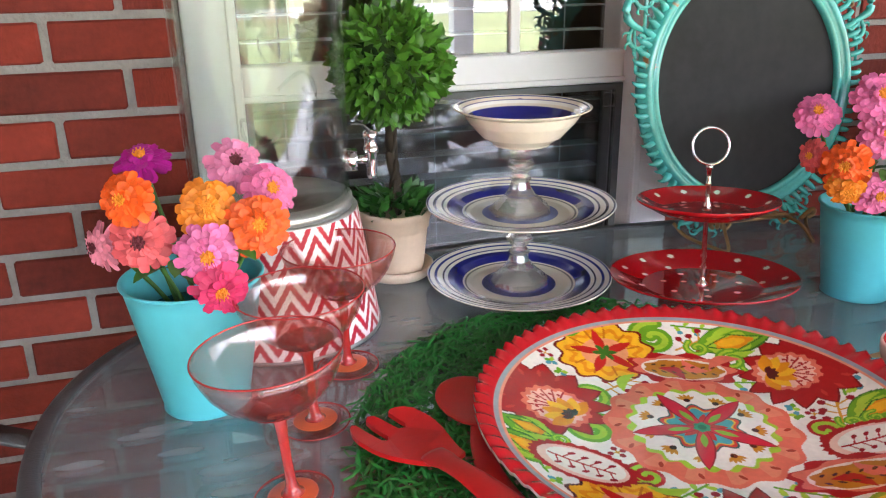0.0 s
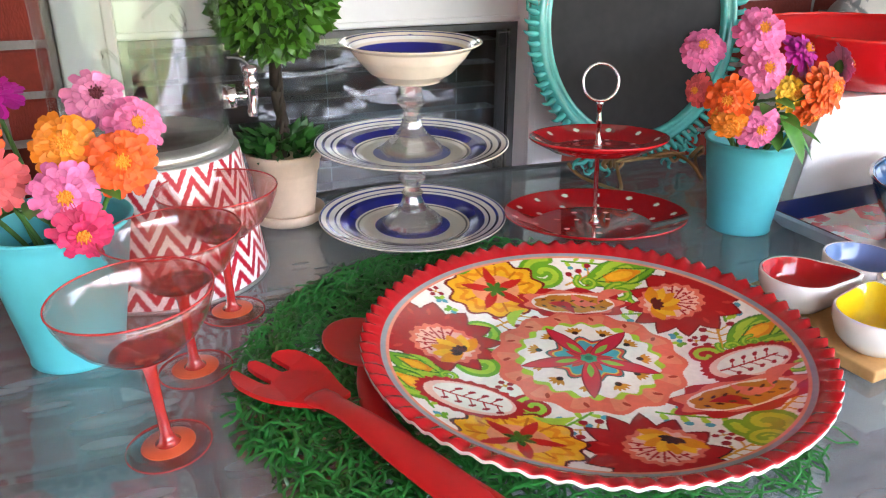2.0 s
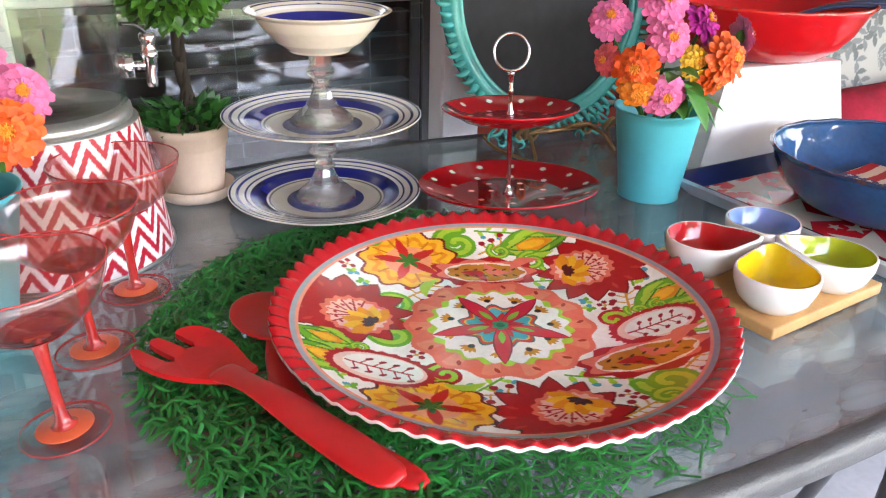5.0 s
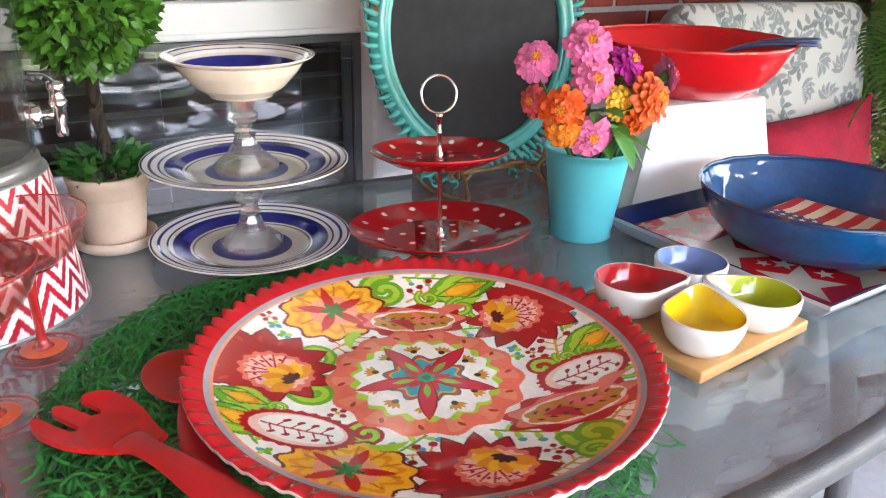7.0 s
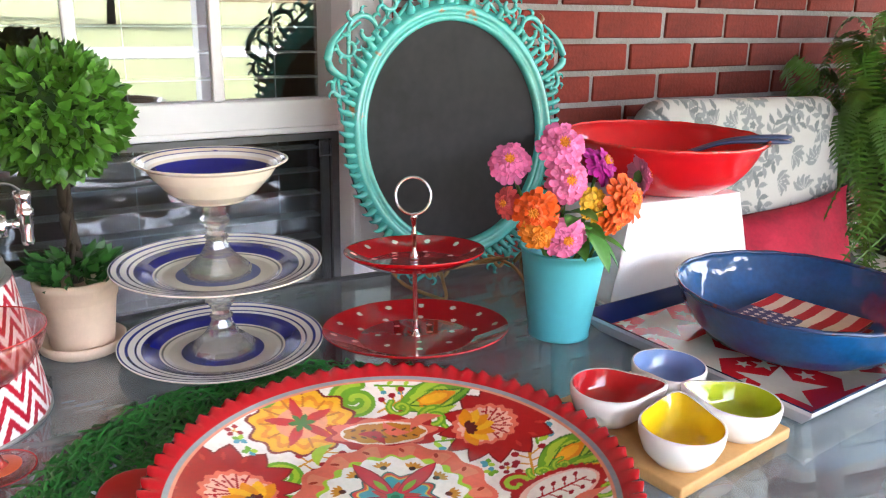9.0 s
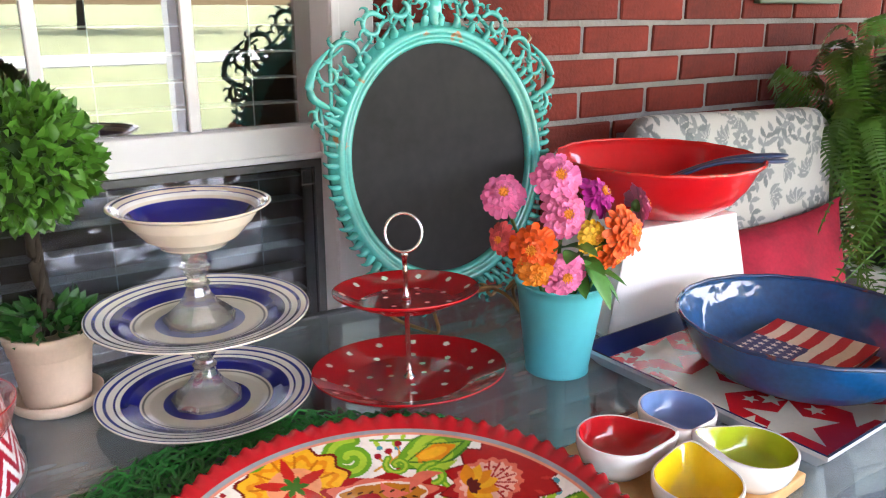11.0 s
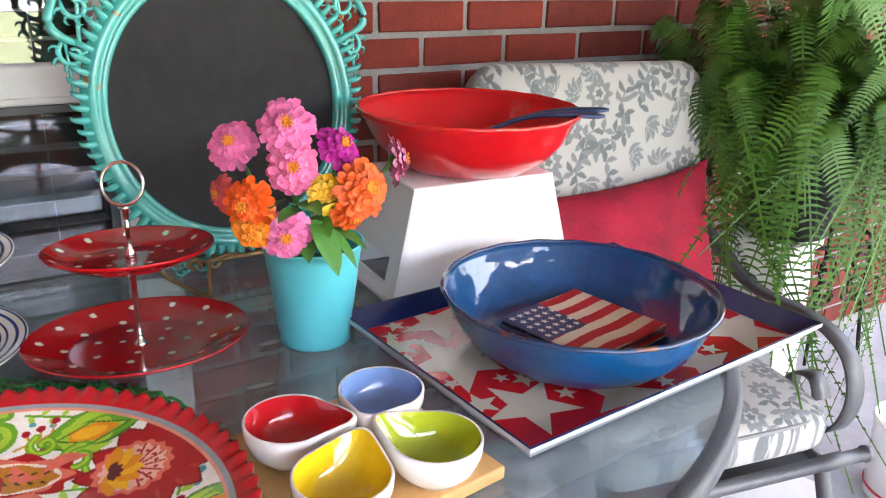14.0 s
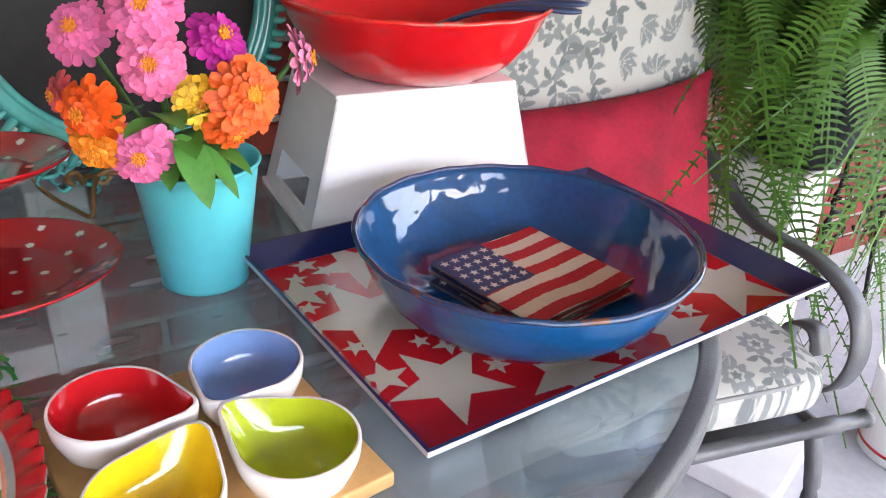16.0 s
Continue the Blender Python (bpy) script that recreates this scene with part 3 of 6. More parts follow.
def leaf_fruit(p, a, r, s, tilt):
    x, y = at_polar(a, r)
    ca, sa = at_polar(tilt, 0.040 * s)
    p.leaf(x - ca, y - sa, x + ca, y + sa, 0.022 * s, DARKG, 0.05)
    p.leaf(x - ca, y - sa, x + ca * 0.95, y + sa * 0.95, 0.0195 * s, LEAFG, 0.06)
    p.blob(x - ca * 0.1, y - sa * 0.1, 0.027 * s, 0.0135 * s, LIME, tilt, 6, 0.12)
    p.blob(x, y, 0.019 * s, 0.0092 * s, AMBER, tilt, 5, 0.12)
    p.blob(x - 0.002, y + 0.001, 0.014 * s, 0.006 * s, YEL, tilt)
    for k in (-1, 1):
        q = at_polar(tilt + 90 * k, 0.017 * s)
        p.leaf(x - ca * 0.5 + q[0] * 0.5, y - sa * 0.5 + q[1] * 0.5, x + ca * 0.4 + q[0], y + sa * 0.4 + q[1], 0.0042 * s, LIME, 0.15 * k)
        p.stroke([(x - ca * 0.7, y - sa * 0.7), (x + q[0] * 0.7, y + q[1] * 0.7), (x + ca * 0.75, y + sa * 0.75)], 0.0009, DARKG)
    scroll(p, math.degrees(math.atan2(y - sa * 0.9, x - ca * 0.9)), math.hypot(x - ca * 0.9, y - sa * 0.9), 0.55 * s, tilt + 120, LEAFG, 0.006)


def scroll(p, a, r, s, deg, col=LEAFG, w=0.0042):
    x, y = at_polar(a, r)
    pts = []
    for k in range(22):
        t = k / 21
        rr = 0.022 * s * (1 - 0.8 * t)
        q = at_polar(deg + 430 * t, rr)
        pts.append((x + q[0], y + q[1]))
    p.stroke(pts, w * s, col)
    p.stroke(pts, w * s * 0.4, LIME)


def platter_colours(x, y):
    p = Paint(np.asarray(x) / 1.04, np.asarray(y) / 1.04, IVORY)
    rr, aa = np.hypot(p.x, p.y), np.arctan2(p.y, p.x)
    sprig(p, 8, 0.187, 60, 9, 1.1)
    sprig(p, 28, 0.122, -25, 7)
    sprig(p, -76, 0.128, -40, 7)
    sprig(p, 62, 0.196, -30, 5, 0.8)
    sprig(p, -128, 0.118, 20, 5, 0.9)
    sprig(p, 186, 0.192, 95, 5, 0.9)
    for a, r, d in ((62, 0.168, 10), (-10, 0.146, 60), (-52, 0.194, 20), (-118, 0.126, -20), (112, 0.108, 20), (-84, 0.196, 10)):
        berries(p, a, r, d)
    scroll(p, 77, 0.176, 1.25, 60, LEAFG, 0.0075)
    scroll(p, 34, 0.150, 0.9, 100)
    scroll(p, 134, 0.122, 1.1, 200, LEAFG, 0.0065)
    scroll(p, 166, 0.112, 1.2, 20, LEAFG, 0.0075)
    scroll(p, -33, 0.200, 0.9, 20)
    scroll(p, -66, 0.185, 1.2, 150, LEAFG, 0.0085)
    scroll(p, -74, 0.198, 0.9, 250, LEAFG, 0.007)
    scroll(p, -20, 0.120, 0.8, 240, DEEP, 0.009)
    scroll(p, -148, 0.110, 0.8, 60, DEEP, 0.009)
    pomegranate(p, 19, 0.170, 1.06, 160)
    pomegranate(p, 149, 0.164, 1.10, -55)
    pomegranate(p, -103, 0.172, 1.06, 30)
    big_flower(p, 101, 0.163, 1.13, 15)
    big_flower(p, -141, 0.172, 1.11, 40)
    leaf_fruit(p, 47, 0.180, 1.19, -10)
    scroll(p, 45, 0.148, 0.8, 60, LEAFG, 0.006)
    leaf_fruit(p, -12, 0.186, 1.07, 5)
    leaf_fruit(p, -23, 0.197, 0.90, -60)
    leaf_fruit(p, 170, 0.178, 0.85, 140)
    leaf_fruit(p, 181, 0.188, 1.07, 130)
    bud(p, -29, 0.158, 1.13, -8)
    bud(p, -168, 0.150, 1.19, -38)
    pod(p, 68, 0.117, 1.11, -24)
    pod(p, -52, 0.150, 1.22, -12)
    # small leaves and berries scattered where the ivory still shows
    rs = random.Random(8)
    ground = lin(IVORY)
    for k in range(2600):
        a, r = rs.uniform(-180, 180), rs.uniform(0.104, 0.203)
        q = at_polar(a, r)
        near = (np.abs(p.x - q[0]) < 0.0062) & (np.abs(p.y - q[1]) < 0.0062)
        if near.sum() == 0 or np.abs(p.c[near] - ground).sum(1).max() > 0.05:
            continue
        d = rs.uniform(0, 360)
        for j in range(4):
            e = at_polar(d + 90 * j + rs.uniform(-20, 20), 0.0085)
            if k % 3 == 0:
                p.stroke([q, (q[0] + e[0] * 0.7, q[1] + e[1] * 0.7)], 0.0009, "d39a2a")
                p.blob(q[0] + e[0] * 0.8, q[1] + e[1] * 0.8, 0.0032, 0.0032, WINE)
            else:
                p.leaf(*q, q[0] + e[0], q[1] + e[1], 0.0031, (LIME, LEAFG, SKYB)[(k + j) % 3])
    # the scalloped coral wreath and the star flower in the middle
    edge = 0.0965 + 0.0035 * np.cos(14 * aa)
    p.put(rr < edge, CORAL)
    p.put((rr < edge - 0.006) & (np.sin(14 * aa + 1) > 0.2), "e98a6a")
    for k in range(14):
        q = at_polar(360 / 14 * k + 6, 0.0845)
        p.blob(*q, 0.0045, 0.0022, "a5361f", 360 / 14 * k + 40)
    p.put(rr < 0.0735 + 0.003 * np.cos(22 * aa), LIME)
    p.put(rr < 0.0690 + 0.0035 * np.sin(17 * aa + 1), IVORY)
    for k in range(11):
        a0 = 360 / 11 * k + 10
        q = at_polar(a0, 0.052)
        for j in range(-2, 3):
            d = at_polar(a0 + 26 * j, 0.0125)
            p.leaf(*q, q[0] + d[0], q[1] + d[1], 0.0022, "c98a24")
        p.blob(*q, 0.0036, 0.0036, "5c2413")
    p.blob(0, 0, 0.0405, 0.0405, "2d5c58", 0, 10, 0.10)
    p.blob(0, 0, 0.0380, 0.0380, "d0372c", 0, 10, 0.10)
    p.blob(0, 0, 0.0345, 0.0345, "e0b23a", 0, 10, 0.10)
    p.blob(0, 0, 0.0325, 0.0325, SKYB, 0, 10, 0.10)
    for k in range(10):
        d = at_polar(36 * k + 18, 0.026)
        p.leaf(0, 0, *d, 0.0045, "c2272a")
    for k in range(5):
        a0 = 27 + 72 * k
        p.leaf(0, 0, *at_polar(a0, 0.073), 0.0098, "8c1626")
        p.leaf(0, 0, *at_polar(a0, 0.071), 0.0080, "d0213a")
        p.leaf(*at_polar(a0, 0.012), *at_polar(a0, 0.036), 0.0036, "8fae3a")
    p.blob(0, 0, 0.0085, 0.0085, "3f8f6a", 0, 6, 0.1)
    p.blob(0, 0, 0.0042, 0.0042, "2c6448")
    # bands at the edge
    p.put(rr > 0.2040, "e8957a")
    p.put(rr > 0.2075, "9aa0a4")
    p.put(rr > 0.2122, "c8161c")
    return p


def make_platter():
    t = empty("platter", PX, PY, TOP + 0.0085, label="large round melamine platter painted with red and yellow flowers", category="platter")
    n = 200
    radii = np.linspace(0.0008, 0.2215, n)
    heights = 0.006 + 0.0245 * np.clip((radii - 0.10) / 0.1215, 0, 1) ** 1.6
    g = polar(radii, heights, 880)
    v = np.array(g[0])
    painted("painted_well", g, platter_colours(v[:, 0], v[:, 1]), 0.12, 0.7, t, "glossy ivory face with painted flowers, pods and berries", m=glaze_mat("platter_glaze", 0.12, 0.7, 0.0, 0.0, 0.24))
    seg = 72
    bm = bmesh.new()
    prof = [(0.2215, 0.0305), (0.2245, 0.0330), (0.229, 0.0352), (0.2345, 0.0370), (PR, 0.0382), (PR + 0.0005, 0.0368)]

    def wave(a, i):
        k = i / 5
        return 1 + 0.0045 * k * math.cos(72 * a), 0.0024 * math.sqrt(k) * math.cos(72 * a)
    lathe(prof, seg * 8, bm, wave)
    part("scalloped_rim", bm, M_REDMEL, t, "glossy red fluted rim")
    bm = lathe([(PR + 0.0005, 0.0368), (PR + 0.0008, 0.0335), (PR - 0.004, 0.0315), (0.21, 0.024), (0.15, 0.008), (0.10, 0.0), (0, 0.0)], seg * 8, None, lambda a, i: (1 + (0.004 * math.cos(72 * a), 0.004 * math.cos(72 * a), 0.001, 0, 0, 0, 0)[i], (0.0024 * math.cos(72 * a) if i < 3 else 0)))
    part("underside", bm, mat("white_melamine", (0.8, 0.79, 0.76), 0.25, var=0.04, coat=0.4), t, "white melamine underside showing as a wavy edge")


make_platter()


# ---- grass mat under the platter ----
def make_mat():
    rs = random.Random(11)
    verts, faces = [], []
    cx, cy = 0.702, 1.064

    def ribbon(pts, w):
        b = len(verts)
        for i, p in enumerate(pts):
            q, o = pts[min(i + 1, len(pts) - 1)], pts[max(i - 1, 0)]
            d = Vector(q) - Vector(o)
            s = d.cross(Vector((0, 0, 1)))
            s = s.normalized() * w if s.length > 1e-6 else Vector((w, 0, 0))
            up = Vector((0, 0, w * 0.9))
            verts.extend([tuple(Vector(p) + s), tuple(Vector(p) + up), tuple(Vector(p) - s)])
        for i in range(len(pts) - 1):
            k = b + 3 * i
            faces.extend([(k, k + 3, k + 4, k + 1), (k + 1, k + 4, k + 5, k + 2)])

    while len(faces) < 27000:
        r = 0.312 * math.sqrt(rs.random())
        if r < 0.12:
            continue
        a = rs.uniform(0, 2 * math.pi)
        x, y = cx + r * math.cos(a), cy + r * math.sin(a)
        if math.hypot(x - PX, y - PY) < 0.19:
            continue
        left = x < 0.60 or y > 1.2
        if not left and (rs.random() < 0.55 or r > 0.285):
            continue
        ln = rs.uniform(0.02, 0.055) if left else rs.uniform(0.035, 0.085)
        d = rs.uniform(0, 2 * math.pi)
        if r > 0.27:
            d = a + math.pi / 2 + rs.gauss(0, 0.6)
        h = rs.uniform(0.002, 0.015 if left else 0.006)
        if math.hypot(x - PX, y - PY) < 0.25:
            h = min(h, 0.007)
        c = rs.uniform(-2.6, 2.6) if left else rs.uniform(-4.5, 4.5)
        pts = []
        for k in range(6):
            t = k / 5 - 0.5
            pts.append((x + ln * t * math.cos(d + c * t), y + ln * t * math.sin(d + c * t), TOP + 0.0015 + h * (1 - 4 * t * t) * rs.uniform(0.8, 1.1) + (0.004 if left else 0) * rs.random()))
        ribbon(pts, rs.uniform(0.0012, 0.0022) if left else rs.uniform(0.0010, 0.0016))
    ob = raw("grass_mat", verts, faces, mat("green_plastic_grass_blade", (0.020, 0.19, 0.030), 0.32, var=0.65, scale=20, isl=0.8, coat=0.2), None, smooth=True)
    tagged(ob, "round tangled green plastic grass placemat under the platter", "placemat", kind="stuff")


make_mat()

# ---- salad servers ----
M_SERVER = mat("red_plastic", (0.52, 0.010, 0.012), 0.32, var=0.1, scale=12, bump=0.06, bscale=90, coat=0.2)


def ellipsoid(cx, cy, cz, rx, ry, rz, bm, seg=18, rings=9, turn=0.0, dish=0.0):
    r = bmesh.ops.create_uvsphere(bm, u_segments=seg, v_segments=rings, radius=1)
    for v in r["verts"]:
        if dish and v.co.z > 0:
            v.co.z = v.co.z * 0.3 - dish * (1 - v.co.x ** 2 - v.co.y ** 2)
    bmesh.ops.transform(bm, verts=r["verts"], matrix=Matrix.Translation((cx, cy, cz)) @ pose(0, 0, 0, 0, 0, turn) @ Matrix.Diagonal((rx, ry, rz, 1)))
    return bm


def make_servers():
    f = empty("salad_fork", 0.450, 1.074, TOP + 0.014, rz=-67.5, label="red plastic salad serving fork lying on the mat", category="serving fork")
    # local x runs from the tines' root towards the handle's end
    def bent(bm):
        bmesh.ops.triangulate(bm, faces=bm.faces[:])
        for v in bm.verts:
            v.co.z += 0.004 + 1.8 * (v.co.x + 0.005) ** 2 * (1 if v.co.x < 0 else 0.6) + 4.0 * v.co.y ** 2
        return bm
    palm = [(0.055 - 0.0095 * k, 0.0125 + 0.0285 * math.sin(math.pi / 2 * k / 8) ** 1.3) for k in range(9)] + [(-0.027, 0.041), (-0.031, 0.030), (-0.029, 0.0205), (-0.0235, 0.0155), (-0.0235, 0.0115), (-0.029, 0.0075)]
    head = part("fork_head", bent(prism(palm + [(x, -y) for x, y in palm[::-1]], 0.0, 0.0055)), M_SERVER, f, smooth=False)
    for side in (-1, 0, 1):
        if side:
            tine = [(-0.024, 0.041), (-0.045, 0.0405), (-0.062, 0.0365), (-0.075, 0.0300), (-0.079, 0.0245), (-0.076, 0.0205), (-0.060, 0.0200), (-0.042, 0.0195), (-0.027, 0.0190)]
            tine = [(-0.024 + (x + 0.024) * (0.72 if side < 0 else 0.55), side * y) for x, y in tine]
        else:
            tine = [(-0.026, 0.0085), (-0.042, 0.0085), (-0.060, 0.0080), (-0.075, 0.0060), (-0.080, 0.0), (-0.075, -0.0060), (-0.060, -0.0080), (-0.042, -0.0085), (-0.026, -0.0085)]
        if not side:
            tine = [(-0.024 + (x + 0.024) * 0.72, y) for x, y in tine]
        part("tine", bent(prism(tine, 0.0002, 0.0057)), M_SERVER, head, smooth=False)
    head.matrix_basis = pose(0, 0, 0, 0, 0, 15)
    part("handle", tube(curve([(0.03, 0, 0.012), (0.09, 0.0, 0.020), (0.16, 0.001, 0.017), (0.255, 0.003, 0.011)], 8), 0.019, 16, None, False, 0.30, [0.78] * 4 + [0.66] * 4 + [0.7, 0.74, 0.78, 0.82, 0.86, 0.9, 0.94, 0.98] + [1.0, 1.02, 1.04, 1.05, 1.05, 1.03, 0.95, 0.8, 0.45]), M_SERVER, f)
    s = empty("salad_spoon", 0.533, 1.139, TOP + 0.012, rz=-84, label="red plastic salad serving spoon tucked under the platter", category="serving spoon")
    part("spoon_bowl", ellipsoid(0, 0, 0.010, 0.055, 0.041, 0.010, bmesh.new(), 24, 10, 0, 0.6), M_SERVER, s)
    part("handle", tube(curve([(0.03, -0.004, 0.006), (0.1, -0.030, 0.001), (0.2, -0.026, 0.001), (0.305, 0.006, 0.004)], 8), 0.0155, 16, None, False, 0.36, [0.7] * 8 + [0.8] * 8 + [1.0] * 6 + [0.9, 0.75, 0.4]), M_SERVER, s)


make_servers()


# ---- blue and cream tiers ----
BX, BY = 0.713, 1.479


def ringed(name, prof, bands, parent, ground="ddd6c2", seg=96, label=""):
    """A turned dish whose upper face carries painted rings."""
    radii, heights = [], []
    for (r0, z0), (r1, z1) in zip(prof, prof[1:]):
        n = max(2, int(math.hypot(r1 - r0, z1 - z0) / 0.0014))
        for k in range(n):
            radii.append(r0 + (r1 - r0) * k / n)
            heights.append(z0 + (z1 - z0) * k / n)
    radii.append(prof[-1][0])
    heights.append(prof[-1][1])
    radii[0] = max(radii[0], 0.001)
    g = polar(radii, heights, seg)
    v = np.array(g[0])
    p = Paint(v[:, 0], v[:, 1], ground)
    rr = np.hypot(v[:, 0], v[:, 1])
    top = np.zeros(len(v), bool)
    top[: (int(np.argmax(radii)) + 1) * seg] = True
    for r0, r1, col in bands:
        p.put(top & (rr >= r0) & (rr < r1), col)
    return painted(name, g, p, 0.12, 0.7, parent, label)


NAVY, BLUE, WHITE, GREYL = "1d2178", "2b3a86", "eeece4", "b9b7ac"


def make_plate(z, name_label, inner):
    t = empty("dinner_plate", BX, BY, z, label=name_label, category="plate", group="blue banded plates")
    rim = 0.1425
    ringed("dish", [(0, 0.005), (0.075, 0.005), (0.088, 0.008), (0.100, 0.014), (rim - 0.002, 0.0225), (rim, 0.0225), (rim, 0.0205), (0.10, 0.0105), (0.085, 0.002), (0.08, 0.0), (0.074, 0.0), (0.07, 0.0025), (0.001, 0.0025)],
           [(0, 0.036, "cfc9b4"), (0.036, 0.058, inner), (0.058, 0.082, "cbc6b4"), (0.082, 0.085, "6b6a66"), (0.088, 0.111, NAVY), (0.111, 0.1155, WHITE), (0.1155, 0.119, NAVY), (0.119, 0.1275, WHITE), (0.1275, 0.1315, BLUE), (0.1315, 0.138, WHITE), (0.138, 0.1405, BLUE), (0.1405, 0.2, WHITE)], t)
    return t


M_CRYSTAL = clear_glass("pressed_clear_glass", (0.98, 0.99, 0.99), 0.0, 0.18, 0.03, (0.85, 0.87, 0.87))
_n, _l = M_CRYSTAL.node_tree.nodes, M_CRYSTAL.node_tree.links
_bend = _n.new("ShaderNodeBsdfGlass")
_bend.inputs["IOR"].default_value = 1.45
_both = _n.new("ShaderNodeMixShader")
_both.inputs[0].default_value = 0.6
_body = next(k for k in _n if k.type == "MIX_SHADER" and not k.inputs[0].is_linked and k is not _both)
_l.new(_n["Transparent BSDF"].outputs[0], _both.inputs[1])
_l.new(_bend.outputs[0], _both.inputs[2])
_l.new(_both.outputs[0], _body.inputs[1])


def make_candlestick(z, h):
    t = empty("glass_candlestick", BX, BY, z, label="faceted clear pressed glass candlestick holding up a plate", category="candlestick", group="glass candlesticks")
    prof = [(0.0, 0.004), (0.034, 0.003), (0.046, 0.0), (0.048, 0.004), (0.044, 0.010), (0.036, 0.017), (0.024, 0.027), (0.017, 0.038), (0.0135, 0.048), (0.017, 0.052), (0.0135, 0.056)]
    part("foot", lathe(prof + [(0, 0.056)], 9), M_CRYSTAL, t, smooth=False)
    top = [(0, 0.0562), (0.013, 0.0562), (0.012, 0.062), (0.016, 0.068), (0.0215, 0.0745), (0.0215, 0.078), (0.0165, 0.084), (0.017, h - 0.004), (0.019, h), (0, h)]
    part("stem_cup", lathe(top, 8), M_CRYSTAL, t, smooth=False)


make_plate(TOP, "cream plate with navy bands standing on the table", NAVY)
make_candlestick(TOP + 0.0055, 0.1095)
make_plate(TOP + 0.1155, "cream plate with navy bands raised on a glass candlestick", "5a6390")
make_candlestick(TOP + 0.121, 0.1045)
bowl = empty("cereal_bowl", BX, BY, TOP + 0.226, label="cream bowl with a navy inside on top of the tiers", category="bowl")
ringed("dish", [(0, 0.006), (0.035, 0.006), (0.052, 0.013), (0.072, 0.031), (0.084, 0.048), (0.092, 0.0535), (0.0985, 0.0555), (0.101, 0.0548), (0.0985, 0.0525), (0.088, 0.0475), (0.078, 0.033), (0.06, 0.013), (0.045, 0.003), (0.043, 0.0), (0.036, 0.0), (0.034, 0.003), (0.001, 0.003)],
       [(0, 0.044, "cfc9b4"), (0.044, 0.047, NAVY), (0.05, 0.079, NAVY), (0.0815, 0.0855, WHITE), (0.0855, 0.088, NAVY), (0.0935, 0.0955, BLUE)], bowl, "e2d8c4")

# ---- red dotted cake stand ----
M_CHROME = mat("chrome", (0.75, 0.75, 0.76), 0.12, 1.0, var=0.05)


def dotted(name, r, rings, parent, z):
    radii = np.r_[np.linspace(0.001, r, int(r / 0.0013)), [r, r - 0.004, r * 0.7, r * 0.55, 0.001]]
    k = (radii / r)
    heights = z + 0.018 * np.clip((k - 0.62) / 0.38, 0, 1) ** 1.3 + 0.004
    heights[-5:] = [z + 0.0195, z + 0.0165, z + 0.002, z, z]
    g = polar(radii, heights, 300)
    v = np.array(g[0])
    p = Paint(v[:, 0], v[:, 1], "b01018")
    for rad, n, a0, s in rings:
        for j in range(n):
            q = at_polar(a0 + 360 / n * j, rad)
            p.blob(*q, s, s, "f2e6da")
    p.c[-5 * 300:] = lin("b01018")
    return painted(name, g, p, 0.1, 0.8, parent, "glossy red dish with white dots")


def make_tier_stand():
    t = empty("tiered_stand", 0.9755, 1.3815, TOP, rx=-5.0, ry=0.8, label="two tier red polka dot cake stand with chrome rod", category="cake stand")
    low = dotted("lower_plate", 0.139, [(0.122, 14, 5, 0.0047), (0.092, 10, 20, 0.0047), (0.058, 7, 40, 0.0047), (0.028, 3, 10, 0.004)], t, 0.004)
    part("foot_ring", lathe([(0.06, 0.005), (0.058, 0.0), (0.054, 0.0), (0.052, 0.005)], 48), M_REDGLAZE, low)
    dotted("upper_plate", 0.103, [(0.090, 11, 15, 0.0043), (0.062, 8, 0, 0.0043), (0.034, 4, 30, 0.0036)], t, 0.120)
    rod = part("rod", lathe([(0, 0.006), (0.009, 0.006), (0.0085, 0.011), (0.0045, 0.015), (0.0038, 0.022), (0.0036, 0.03), (0.0036, 0.112), (0.0055, 0.114), (0.0055, 0.119), (0.0036, 0.12), (0.0072, 0.126), (0.0062, 0.132), (0.0038, 0.138), (0.0034, 0.16), (0.0046, 0.164), (0.0034, 0.17), (0.0038, 0.186), (0.0055, 0.188), (0.0055, 0.193), (0.0, 0.195)], 20), M_CHROME, t, "chrome centre rod")
    ring = [(0.0255 * math.cos(2 * math.pi * k / 48), 0.004 * math.sin(2 * math.pi * k / 48), 0.2205 + 0.0265 * math.sin(2 * math.pi * k / 48)) for k in range(48)]
    part("ring_handle", tube(ring, 0.0022, 10, None, True), M_CHROME, rod, "chrome ring handle").matrix_basis = pose(0, 0, 0, 0, 0, -30)


make_tier_stand()


